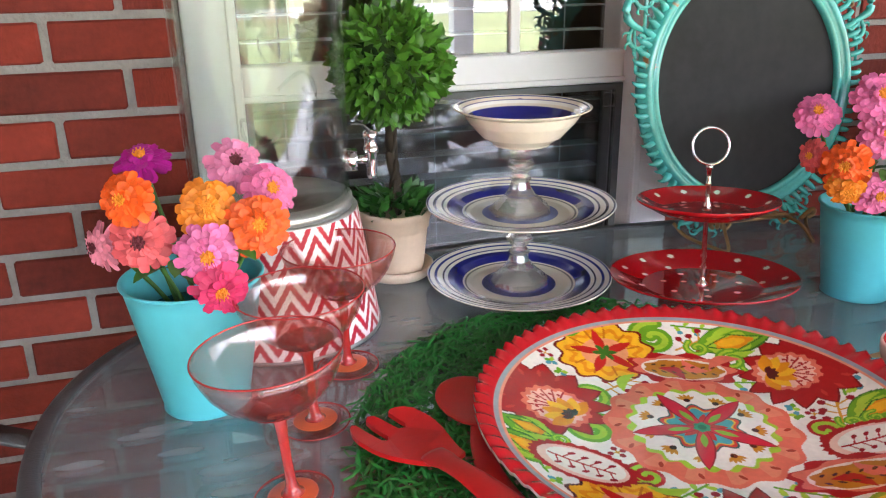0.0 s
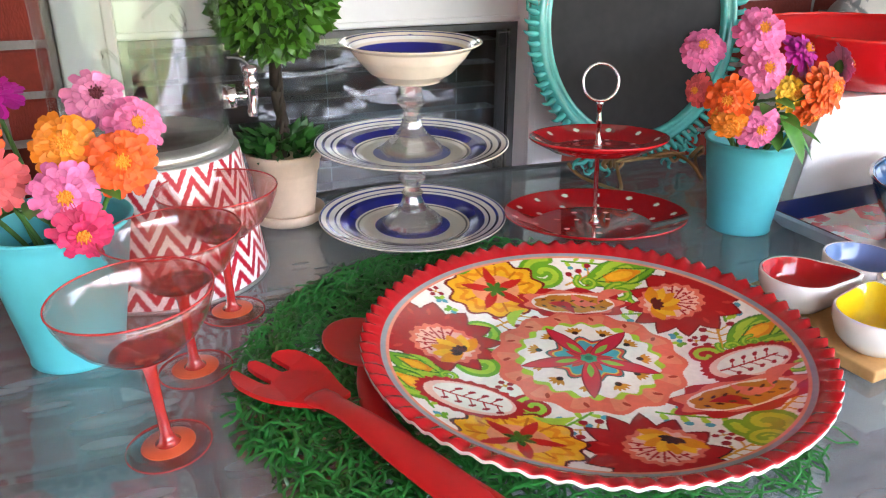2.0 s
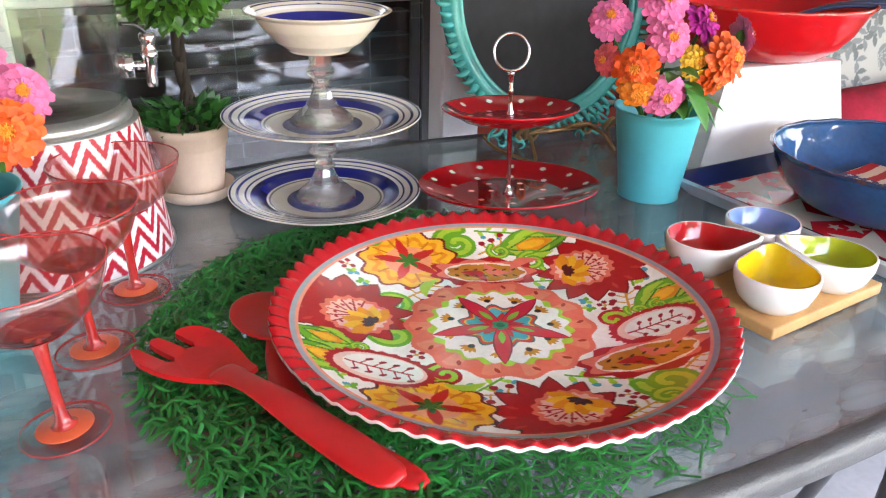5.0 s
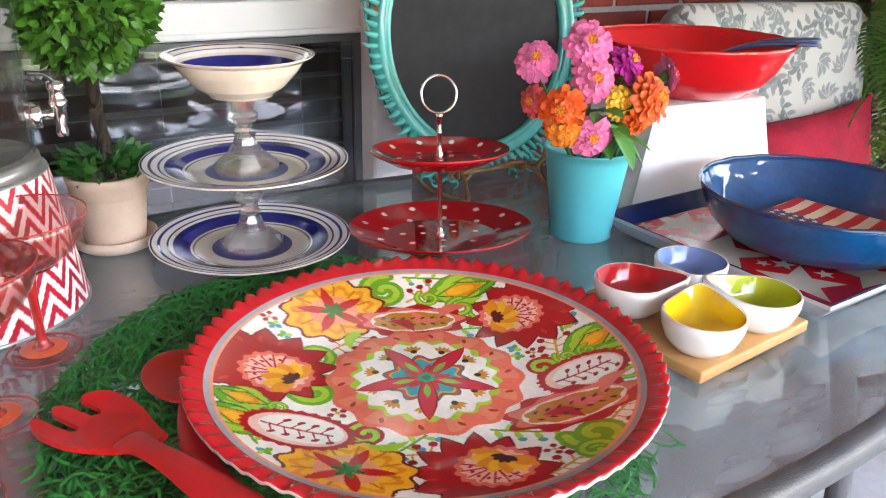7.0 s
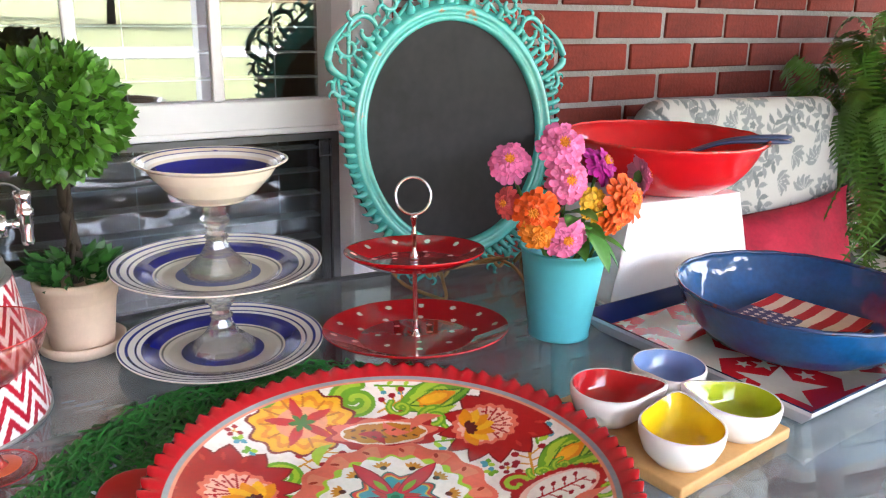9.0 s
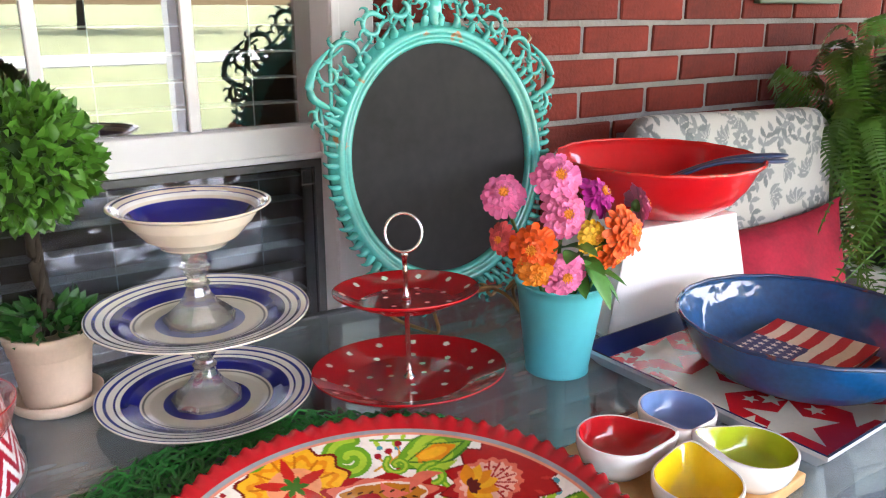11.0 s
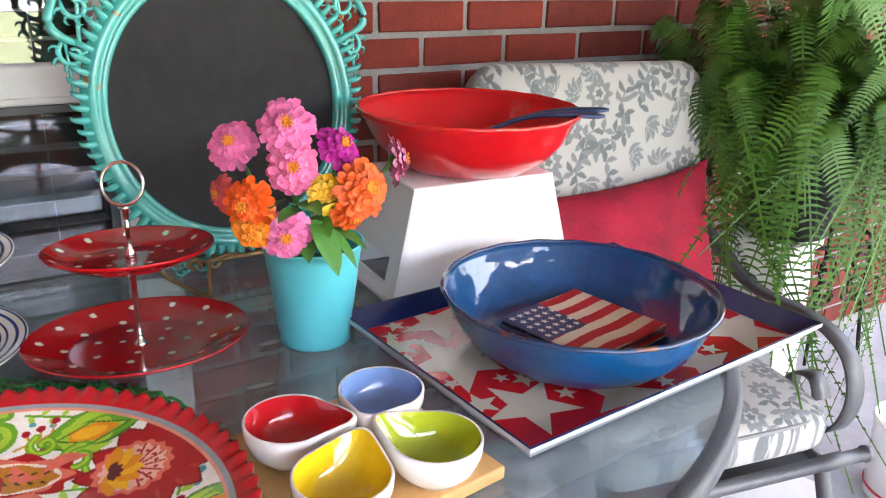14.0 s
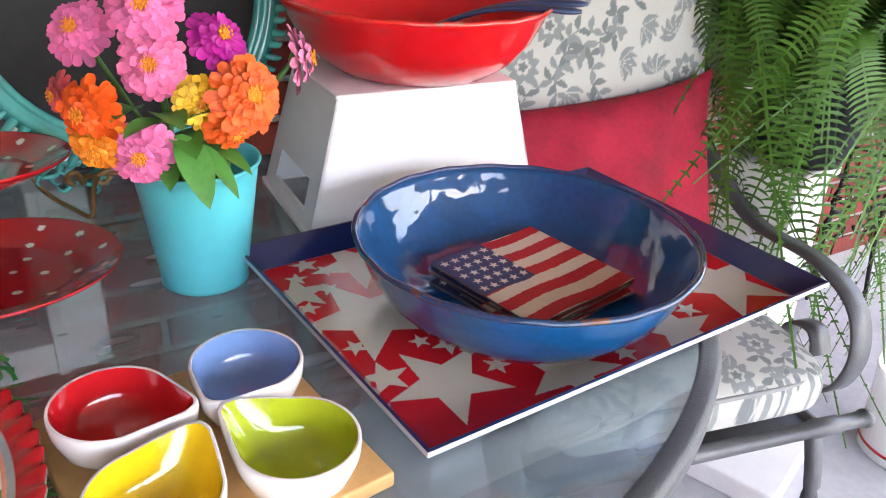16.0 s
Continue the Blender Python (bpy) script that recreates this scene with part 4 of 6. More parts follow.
# ---- topiary ----
def leaf_cloud(rs, n, place, size, verts, faces):
    """n small folded leaves; place(rs) gives a point and the way that the leaf points."""
    for _ in range(n):
        p, d = place(rs)
        d = d.normalized()
        s = d.cross(Vector((rs.gauss(0, 1), rs.gauss(0, 1), rs.gauss(0, 1)))).normalized()
        nrm = s.cross(d)
        ln = size * rs.uniform(0.75, 1.25)
        w = ln * 0.27
        b = len(verts)
        pts = [(0, 0, 0), (0.4, 1, 0.18), (0.4, 0, 0.0), (0.4, -1, 0.18), (0.72, 0.72, 0.1), (0.72, 0, -0.06), (0.72, -0.72, 0.1), (1, 0, -0.22)]
        for u, v, h in pts:
            verts.append(tuple(p + d * ln * u + s * w * v + nrm * w * h * 1.6))
        faces.extend([(b, b + 1, b + 2), (b, b + 2, b + 3), (b + 1, b + 4, b + 5, b + 2), (b + 2, b + 5, b + 6, b + 3), (b + 4, b + 7, b + 5), (b + 5, b + 7, b + 6)])


M_BOX = mat("boxwood_leaf", (0.070, 0.20, 0.020), 0.38, var=0.5, scale=10, isl=0.7, coat=0.15)
M_POT = mat("cream_terracotta", (0.66, 0.52, 0.40), 0.75, var=0.12, scale=14, bump=0.12, bscale=120)


def make_topiary():
    x, y = 0.543, 1.588
    t = empty("topiary", x, y, TOP, label="clipped boxwood ball topiary in a cream terracotta pot", category="topiary")
    rs = random.Random(4)
    part("saucer", lathe([(0, 0.0), (0.05, 0.0), (0.0575, 0.006), (0.0585, 0.019), (0.0555, 0.019), (0.053, 0.008), (0, 0.008)], 48), M_POT, t)
    pot = part("pot", lathe([(0, 0.0082), (0.041, 0.0082), (0.0425, 0.011), (0.0505, 0.078), (0.0515, 0.080), (0.053, 0.082), (0.0550, 0.097), (0.0565, 0.099), (0.0575, 0.110), (0.054, 0.112), (0.052, 0.104), (0, 0.100)], 48), M_POT, t)
    part("trunk", tube(curve([(0.0, 0, 0.098), (0.004, 0.002, 0.15), (-0.004, 0, 0.2), (0.001, 0, 0.30)]), 0.0085, 9), M_BARK, t)
    for k in range(3):
        part("twig", tube(curve([(0.006 * math.cos(2 * k + s * 2.4) * 1.2, 0.006 * math.sin(2 * k + s * 2.4) * 1.2, 0.10 + 0.04 * s) for s in range(5)]), 0.0035, 6), M_BARK, t)
    verts, faces = [], []
    cz, rad = 0.336, 0.083

    def on_ball(r):
        d = Vector((r.gauss(0, 1), r.gauss(0, 1), r.gauss(0, 1))).normalized()
        return Vector((0, 0, cz)) + d * rad * r.uniform(0.78, 0.95), (d + 0.75 * Vector((r.gauss(0, 1), r.gauss(0, 1), r.gauss(0, 1))) * 0.7)
    leaf_cloud(rs, 1500, on_ball, 0.024, verts, faces)
    crown = raw("crown", verts, faces, M_BOX, t, "dense glossy green leaves", smooth=True)
    # near-black ball: shade between the leaves put in as colour
    part("core", lathe([(0, cz - 0.07), (0.045, cz - 0.055), (0.07, cz), (0.045, cz + 0.055), (0, cz + 0.07)], 20), mat("crown_gap_shade", (0.02, 0.05, 0.01), 0.9), crown)
    verts, faces = [], []

    def low(r):
        a, q = r.uniform(0, 6.283), 0.05 * math.sqrt(r.random())
        return Vector((q * math.cos(a), q * math.sin(a), 0.102 + 0.035 * r.random())), Vector((math.cos(a) * 0.8, math.sin(a) * 0.8, r.uniform(0.0, 1.0)))
    leaf_cloud(rs, 220, low, 0.024, verts, faces)
    raw("underplanting", verts, faces, mat("dark_boxwood_leaf", (0.03, 0.12, 0.02), 0.4, var=0.5, isl=0.6), t, "darker green leaves in the pot", smooth=True)


make_topiary()


# ---- drinks dispenser ----
M_JAR = clear_glass("clear_jar_glass", (0.955, 0.97, 0.965), 0.02, 0.05)
M_GALV = mat("galvanised_steel", (0.45, 0.46, 0.45), 0.35, 0.8, var=0.25, scale=18)


def make_dispenser():
    x, y = 0.354, 1.452
    t = empty("drinks_dispenser", x - 0.006, y, TOP + 0.1735, label="clear glass drinks dispenser jar with chrome tap", category="drinks dispenser")
    h = 0.40
    body = part("jar", lathe([(0.0, 0.012), (0.098, 0.012), (0.104, 0.018), (0.1045, 0.06), (0.1065, h * 0.5), (0.108, h - 0.05), (0.097, h - 0.02), (0.088, h), (0.085, h), (0.094, h - 0.022), (0.105, h - 0.052), (0.1035, h * 0.5), (0.1015, 0.06), (0.101, 0.022), (0.096, 0.017), (0, 0.017)], 72), M_JAR, t, "clear glass jar with embossed scrolls")
    part("base_ring", lathe([(0.100, 0.0), (0.1065, 0.0), (0.1075, 0.004), (0.1065, 0.012), (0.1, 0.014), (0, 0.010), (0, 0.004), (0.1, 0.002)], 72), M_GALV, t, "galvanised metal base ring")
    part("lid", lathe([(0, h + 0.018), (0.05, h + 0.016), (0.09, h + 0.012), (0.094, h + 0.006), (0.094, h - 0.012), (0.0905, h - 0.012), (0.0905, h + 0.002), (0, h + 0.004)], 64), M_GALV, t, "galvanised lid")
    # embossed curls on the front, facing away from the wall
    for k, (a0, z0, s) in enumerate(((-75, 0.17, 1), (-75, 0.215, -1), (-58, 0.12, 1), (-90, 0.12, -1), (-75, 0.29, 1), (-60, 0.33, -1), (-92, 0.33, 1))):
        pts = []
        for i in range(15):
            q = i / 14
            a = radians(a0 + s * 17 * math.sin(3.1 * q) - 8 + 16 * q)
            pts.append((0.1068 * math.cos(a), 0.1068 * math.sin(a), z0 + 0.018 * math.sin(6.3 * q)))
        part("embossing", tube(pts, 0.0022, 6), M_JAR, body)
    tap = part("tap", tube([(0.098, -0.012, 0.058), (0.115, -0.014, 0.058)], 0.0155, 20), M_CHROME, t, "chrome tap with lever")
    part("spout", lathe([(0, -0.03), (0.0065, -0.03), (0.0075, -0.024), (0.0065, -0.018), (0.0085, -0.008), (0.0085, 0.004), (0.0105, 0.006), (0.0105, 0.012), (0.0085, 0.014), (0.0085, 0.024), (0.0105, 0.027), (0.0095, 0.034), (0, 0.037)], 18), M_CHROME, tap).matrix_basis = pose(0.134, -0.017, 0.062)
    part("nozzle_arm", tube([(0.112, -0.014, 0.058), (0.134, -0.017, 0.058)], 0.006, 12), M_CHROME, tap)
    part("lever", tube(curve([(0.136, -0.017, 0.092), (0.122, -0.022, 0.106), (0.104, -0.03, 0.110)], 5), 0.0042, 10, None, False, 0.6), mat("black_lever", (0.03, 0.03, 0.03), 0.25, coat=0.4), tap, "dark lever")
    # the stand below it: a patterned drum that widens to the foot
    s = empty("dispenser_stand", x, y, TOP, label="tapered metal drum stand with red and white chevrons", category="stand")
    zz = np.linspace(0.004, 0.170, 95)
    rad = 0.1315 - 0.024 * (zz / 0.17)
    g = polar(rad, zz, 540)
    v = np.array(g[0])
    a = (np.arctan2(v[:, 1], v[:, 0]) / (2 * math.pi) * 18) % 1
    zig = v[:, 2] + 0.017 * np.abs(2 * a - 1) * 2 - 0.017
    p = Paint(v[:, 0], v[:, 1], "f0eef0")
    p.put((zig / 0.0265) % 1 < 0.5, "b3132e")
    painted("chevron_drum", g, p, 0.3, 0.25, s)
    part("foot_band", lathe([(0.131, 0.0), (0.133, 0.0), (0.133, 0.004), (0.131, 0.0045), (0.12, 0.003), (0.12, 0.0)], 72), M_GALV, s)
    part("top_disc", lathe([(0.1065, 0.169), (0.1065, 0.1715), (0.1, 0.173), (0, 0.173), (0, 0.168)], 72), M_GALV, s)


make_dispenser()

# ---- coupes ----
M_COUPE = clear_glass("pink_red_acrylic", (0.94, 0.83, 0.82), 0.015, 0.08, 0.07, (0.6, 0.10, 0.08))
M_COUPERIM = mat("red_acrylic_edge", (0.50, 0.045, 0.045), 0.08, var=0.1, coat=0.6, trans=0.25)
M_COUPESTEM = mat("red_acrylic_stem", (0.62, 0.035, 0.03), 0.1, var=0.15, coat=0.6, trans=0.45)


def make_coupe(x, y, lean):
    t = empty("coupe_glass", x, y, TOP + 0.0005, ry=lean, label="clear red plastic coupe glass with a slim stem", category="coupe glass", group="red coupes")
    out = [(0.0, 0.094), (0.009, 0.096), (0.022, 0.101), (0.037, 0.109), (0.050, 0.120), (0.060, 0.134), (0.0665, 0.150), (0.0685, 0.160)]
    part("cup", lathe(out + [(0.0675, 0.160)] + [(max(r - 0.0014, 0), z + 0.0012) for r, z in out[::-1][1:]], 64), M_COUPE, t)
    part("lip", tube([(0.0680 * math.cos(2 * math.pi * k / 64), 0.0680 * math.sin(2 * math.pi * k / 64), 0.160) for k in range(64)], 0.0009, 8, None, True), M_COUPERIM, t, "bright red lip")
    part("cup_base", lathe([(0.0, 0.0905), (0.010, 0.0925), (0.022, 0.0985), (0.030, 0.1035), (0.021, 0.0995), (0.0, 0.0935)], 32), M_COUPESTEM, t)
    part("stem", lathe([(0.0095, 0.0935), (0.0065, 0.086), (0.0052, 0.07), (0.0048, 0.04), (0.0052, 0.018), (0.0075, 0.009), (0.012, 0.0055), (0, 0.0055)], 20), M_COUPESTEM, t, "red stem")
    foot = part("foot", lathe([(0, 0.0052), (0.012, 0.0050), (0.028, 0.0030), (0.0375, 0.0016), (0.0385, 0.0006), (0.037, 0.0), (0.0, 0.0012)], 48), M_COUPE, t)
    part("foot_edge", tube([(0.0382 * math.cos(2 * math.pi * k / 48), 0.0382 * math.sin(2 * math.pi * k / 48), 0.0013) for k in range(48)], 0.0009, 6, None, True), M_COUPERIM, foot)
    # orange disc laid on the foot to stand for a reflection
    part("foot_reflection", lathe([(0, 0.0060), (0.010, 0.0060), (0.0235, 0.0045), (0.0245, 0.0039), (0, 0.0052)], 40), mat("orange_foot_glint", (0.85, 0.16, 0.06), 0.3, var=0.12, trans=0.2), foot)


for cx, cy, lean in ((0.325, 1.052, -4.0), (0.361, 1.178, -2.2), (0.416, 1.297, -1.0)):
    make_coupe(cx, cy, lean)


# ---- buckets of zinnias ----
def make_bucket(x, y, h, r0, r1, turn):
    t = empty("flower_bucket", x, y, TOP, rz=turn, label="turquoise painted tin bucket holding cut zinnias", category="bucket", group="flower buckets")
    n = 12
    wall = [(r0 + (r1 - r0) * k / n, 0.004 + (h - 0.008) * k / n) for k in range(n + 1)]
    bm = lathe([(0, 0.003), (r0 - 0.002, 0.003), (r0 - 0.0015, 0.0), (r0 + 0.001, 0.0005)] + wall + [(r1 + 0.002, h - 0.003), (r1 + 0.002, h), (r1 - 0.001, h), (r1 - 0.0035, h - 0.006), (r0 - 0.002, 0.012), (0, 0.012)], 72)
    for v in bm.verts:
        k = noise.noise(v.co * 38)
        if v.co.z < h * 0.5 and v.co.z > 0.008:
            v.co.xy *= 1 + 0.010 * k
    part("pail", bm, M_TURQ, t)
    part("wire_rim", tube([((r1 + 0.001) * math.cos(2 * math.pi * k / 60), (r1 + 0.001) * math.sin(2 * math.pi * k / 60), h - 0.001) for k in range(60)], 0.0022, 8, None, True), M_TURQ, t)
    part("water", lathe([(0, h * 0.72), (r0 + (r1 - r0) * 0.7 - 0.004, h * 0.72), (0, h * 0.715)], 32), mat("dark_water", (0.02, 0.06, 0.03), 0.05), t)


M_STEM = mat("green_stem", (0.07, 0.19, 0.035), 0.5, var=0.3, scale=30)
M_ZLEAF = mat("zinnia_leaf", (0.06, 0.20, 0.03), 0.45, var=0.35, scale=25)
M_DISC_Y = mat("yellow_stamens", (0.70, 0.25, 0.012), 0.7, var=0.3, scale=200, bump=0.4)
M_DISC_D = mat("dark_flower_heart", (0.10, 0.012, 0.02), 0.8, var=0.4, scale=200, bump=0.4)
PETAL = {}


def petal_mat(name, col):
    if name not in PETAL:
        PETAL[name] = mat("petal_" + name, col, 0.55, var=0.55, scale=35, isl=0.75, sheen=0.05)
    return PETAL[name]


def make_zinnia(pos, face, col, words, rad, dark, foot, layers=4, seed=1):
    """A zinnia head at pos turned towards face, on a stem that comes up out of the bucket at foot."""
    rad *= 0.90
    rs = random.Random(seed)
    t = empty("zinnia", *pos, label=f"{words} zinnia in a turquoise bucket", category="flower", group="zinnias")
    q = Vector(face).normalized().to_track_quat("Z", "Y").to_matrix()
    verts, faces = [], []
    for ly in range(layers):
        f = 1 - 0.8 * ly / layers
        n = int(21 - 2.2 * ly)
        lift = 0.04 + 0.62 * ly / layers
        for k in range(n):
            a = 2 * math.pi * (k + 0.5 * (ly % 2)) / n + rs.gauss(0, 0.07)
            ln, w = rad * f * rs.uniform(0.88, 1.06), rad * 0.150 * (0.72 + 0.38 * f)
            base = rad * 0.16
            droop = rs.gauss(0, 0.06) - (0.18 if ly == 0 else 0)
            tw = rs.gauss(0, 0.22)
            b = len(verts)
            d, s = Vector((math.cos(a), math.sin(a), 0)), Vector((-math.sin(a), math.cos(a), 0))
            for i, (u, wv) in enumerate(((0, 0.35), (0.3, 0.72), (0.62, 0.98), (0.9, 0.95), (1.0, 0.55))):
                rr = base + (ln - base) * u
                z = rad * (lift * (0.5 + 0.5 * u) - lift * 0.55 * u * u + droop * u * u + 0.05 * ly)
                for sd in (-1, 0, 1):
                    verts.append(tuple(q @ (d * rr + s * w * wv * sd + Vector((0, 0, z + rad * 0.045 * abs(sd) + tw * w * sd * wv * 0.6)))))
            for i in range(4):
                k0 = b + 3 * i
                faces.extend([(k0, k0 + 3, k0 + 4, k0 + 1), (k0 + 1, k0 + 4, k0 + 5, k0 + 2)])
    raw("petals", verts, faces, petal_mat(words, col), t, smooth=True)
    bm = bmesh.new()
    for k in range(26):
        a, r = 2.4 * k, rad * 0.034 * math.sqrt(k)
        p = q @ Vector((r * math.cos(a), r * math.sin(a), rad * (0.33 + 0.02 * layers + 0.08 * rs.random())))
        ellipsoid(*p, rad * 0.048, rad * 0.048, rad * 0.055, bm, 6, 4)
    for k in range(9):
        a = 0.7 * k
        p = q @ Vector((rad * 0.20 * math.cos(a), rad * 0.20 * math.sin(a), rad * (0.46 + 0.02 * layers)))
        ellipsoid(*p, rad * 0.03, rad * 0.03, rad * 0.05, bm, 6, 4)
    part("flower_heart", bm, M_DISC_D if dark else M_DISC_Y, t, "dark heart" if dark else "yellow stamens")
    back = q @ Vector((0, 0, -0.004))
    end = Vector(foot) - Vector(pos)
    mid = back * 4 + end * 0.35 + Vector((0, 0, -0.008))
    stem = part("stem", tube(curve([back, mid, end], 8), 0.0026, 8), M_STEM, t)
    part("sepals", lathe([(0, -0.009), (rad * 0.2, -0.006), (rad * 0.3, 0.0), (rad * 0.2, 0.003), (0, 0.003)], 14), M_STEM, stem).matrix_basis = q.to_4x4()
    return t


def make_leaf(pos, way, ln, w, words="broad green zinnia leaf over the bucket rim"):
    d = Vector(way).normalized()
    s = d.cross(Vector((0, 0, 1))).normalized()
    u = s.cross(d)
    verts, faces = [], []
    for i in range(9):
        t = i / 8
        ww = w * math.sin(math.pi * min(1, t * 0.97 + 0.03)) ** 0.75
        c = Vector(pos) + d * ln * t - Vector((0, 0, 1)) * ln * 0.35 * t * t
        for k in (-1, -0.5, 0, 0.5, 1):
            verts.append(tuple(c + s * ww * k + u * (abs(k) * ww * 0.35)))
    for i in range(8):
        for k in range(4):
            b = 5 * i + k
            faces.append((b, b + 5, b + 6, b + 1))
    lf = raw("zinnia_leaf", verts, faces, M_ZLEAF, None, smooth=True)
    tagged(lf, words, "leaf", "zinnia leaves")


PINK, ROSE, HOT, CORALP, ORANGE, GOLD, PURPLE, YELP = (0.66, 0.14, 0.33), (0.68, 0.14, 0.31), (0.60, 0.025, 0.12), (0.60, 0.09, 0.10), (0.74, 0.095, 0.002), (0.74, 0.22, 0.006), (0.40, 0.008, 0.24), (0.78, 0.45, 0.008)
LBX, LBY, RBX, RBY = 0.245, 1.266, 1.188, 1.307
make_bucket(LBX, LBY, 0.158, 0.049, 0.0755, 20)
make_bucket(RBX, RBY, 0.140, 0.0465, 0.0645, -50)
LEFT = [((0.203, 1.337, 0.992), (-0.1, -0.5, 0.9), PURPLE, "vivid purple", 0.036, False, 3), ((0.193, 1.234, 0.979), (-0.35, -0.9, 0.25), ORANGE, "bright orange", 0.033, False, 4), ((0.303, 1.302, 0.991), (0.15, -0.8, 0.5), (0.66, 0.2, 0.36), "dusky pink", 0.037, True, 3),
        ((0.271, 1.237, 0.961), (0.0, -0.9, 0.35), GOLD, "golden orange", 0.037, False, 4), ((0.337, 1.264, 0.968), (0.25, -0.85, 0.4), ROSE, "rose pink", 0.035, False, 4), ((0.320, 1.217, 0.944), (0.1, -0.95, 0.3), ORANGE, "bright orange", 0.0385, False, 5),
        ((0.202, 1.237, 0.932), (-0.15, -0.95, 0.2), CORALP, "coral red", 0.038, True, 3), ((0.159, 1.264, 0.922), (-0.8, -0.6, 0.1), (0.72, 0.24, 0.32), "pale coral", 0.032, True, 3), ((0.267, 1.207, 0.921), (0.0, -0.9, 0.1), PINK, "mauve pink", 0.038, False, 4), ((0.276, 1.190, 0.888), (0.1, -0.95, -0.05), HOT, "hot pink", 0.035, False, 3)]
for i, (p, f, c, w, r, dk, ly) in enumerate(LEFT):
    make_zinnia(p, f, c, w, r, dk, (LBX + 0.02 * math.cos(i * 2), LBY + 0.02 * math.sin(i * 2), TOP + 0.06), ly, i)
RIGHT = [((1.097, 1.332, 0.991), (-0.5, -0.7, 0.55), PINK, "mauve pink", 0.036, False, 4), ((1.149, 1.282, 1.019), (-0.35, -0.8, 0.45), PINK, "mauve pink", 0.039, False, 5), ((1.146, 1.260, 0.972), (-0.35, -0.85, 0.35), ROSE, "rose pink", 0.037, False, 5), ((1.209, 1.264, 0.990), (0.25, -0.7, 0.6), PURPLE, "vivid purple", 0.036, False, 3),
         ((1.087, 1.252, 0.937), (-0.75, -0.65, 0.15), ORANGE, "bright orange", 0.037, False, 5), ((1.180, 1.240, 0.940), (0.0, -0.95, 0.2), YELP, "clear yellow", 0.029, False, 4), ((1.219, 1.220, 0.948), (0.15, -0.9, 0.3), (0.78, 0.15, 0.004), "bright orange", 0.042, False, 4), ((1.123, 1.230, 0.901), (-0.4, -0.9, 0.05), PINK, "mauve pink", 0.035, False, 4),
         ((1.287, 1.264, 0.966), (0.9, -0.35, 0.1), (0.66, 0.14, 0.34), "dusky pink", 0.038, False, 3), ((1.071, 1.297, 0.942), (-0.9, -0.3, 0.1), (0.72, 0.1, 0.13), "coral red", 0.026, False, 3), ((1.089, 1.246, 0.908), (-0.5, -0.8, -0.3), GOLD, "golden orange", 0.032, False, 4), ((1.206, 1.227, 0.918), (0.1, -0.8, -0.4), ORANGE, "bright orange", 0.032, False, 4)]
for i, (p, f, c, w, r, dk, ly) in enumerate(RIGHT):
    make_zinnia(p, f, c, w, r, dk, (RBX + 0.02 * math.cos(i * 2), RBY + 0.02 * math.sin(i * 2), TOP + 0.06), ly, i + 20)
for p, w, ln, wd in (((1.150, 1.236, 0.925), (-0.75, -0.5, 0.35), 0.060, 0.012), ((1.160, 1.232, 0.925), (0.75, -0.35, 0.5), 0.065, 0.011), ((1.156, 1.230, 0.915), (0.15, -0.6, -0.5), 0.060, 0.017), ((1.168, 1.232, 0.905), (0.5, -0.5, -0.5), 0.055, 0.013), ((1.146, 1.264, 0.925), (0.1, -0.8, 0.35), 0.07, 0.016), ((1.161, 1.264, 0.905), (0.0, -0.9, 0.3), 0.075, 0.017), ((1.166, 1.260, 0.925), (0.6, -0.6, 0.5), 0.06, 0.012), ((1.181, 1.264, 0.892), (0.45, -0.8, 0.1), 0.07, 0.011), ((1.131, 1.272, 0.93), (-0.5, -0.7, 0.4), 0.06, 0.015), ((1.156, 1.257, 0.90), (-0.3, -0.9, -0.1), 0.06, 0.014),
                     ((0.246, 1.242, 0.90), (-0.2, -0.8, 0.4), 0.06, 0.014), ((0.231, 1.252, 0.90), (0.3, -0.8, 0.2), 0.06, 0.014), ((0.281, 1.242, 0.92), (0.5, -0.7, 0.2), 0.06, 0.013), ((0.221, 1.262, 0.89), (-0.6, -0.6, 0.3), 0.05, 0.012)):
    make_leaf(p, w, ln, wd)


# ---- dip bowls on their board ----
M_PORC = mat("white_porcelain", (0.82, 0.82, 0.80), 0.12, var=0.03, coat=0.6)
M_BAMBOO = mat("bamboo_board", (0.55, 0.32, 0.12), 0.45, var=0.2, scale=20, bump=0.1)


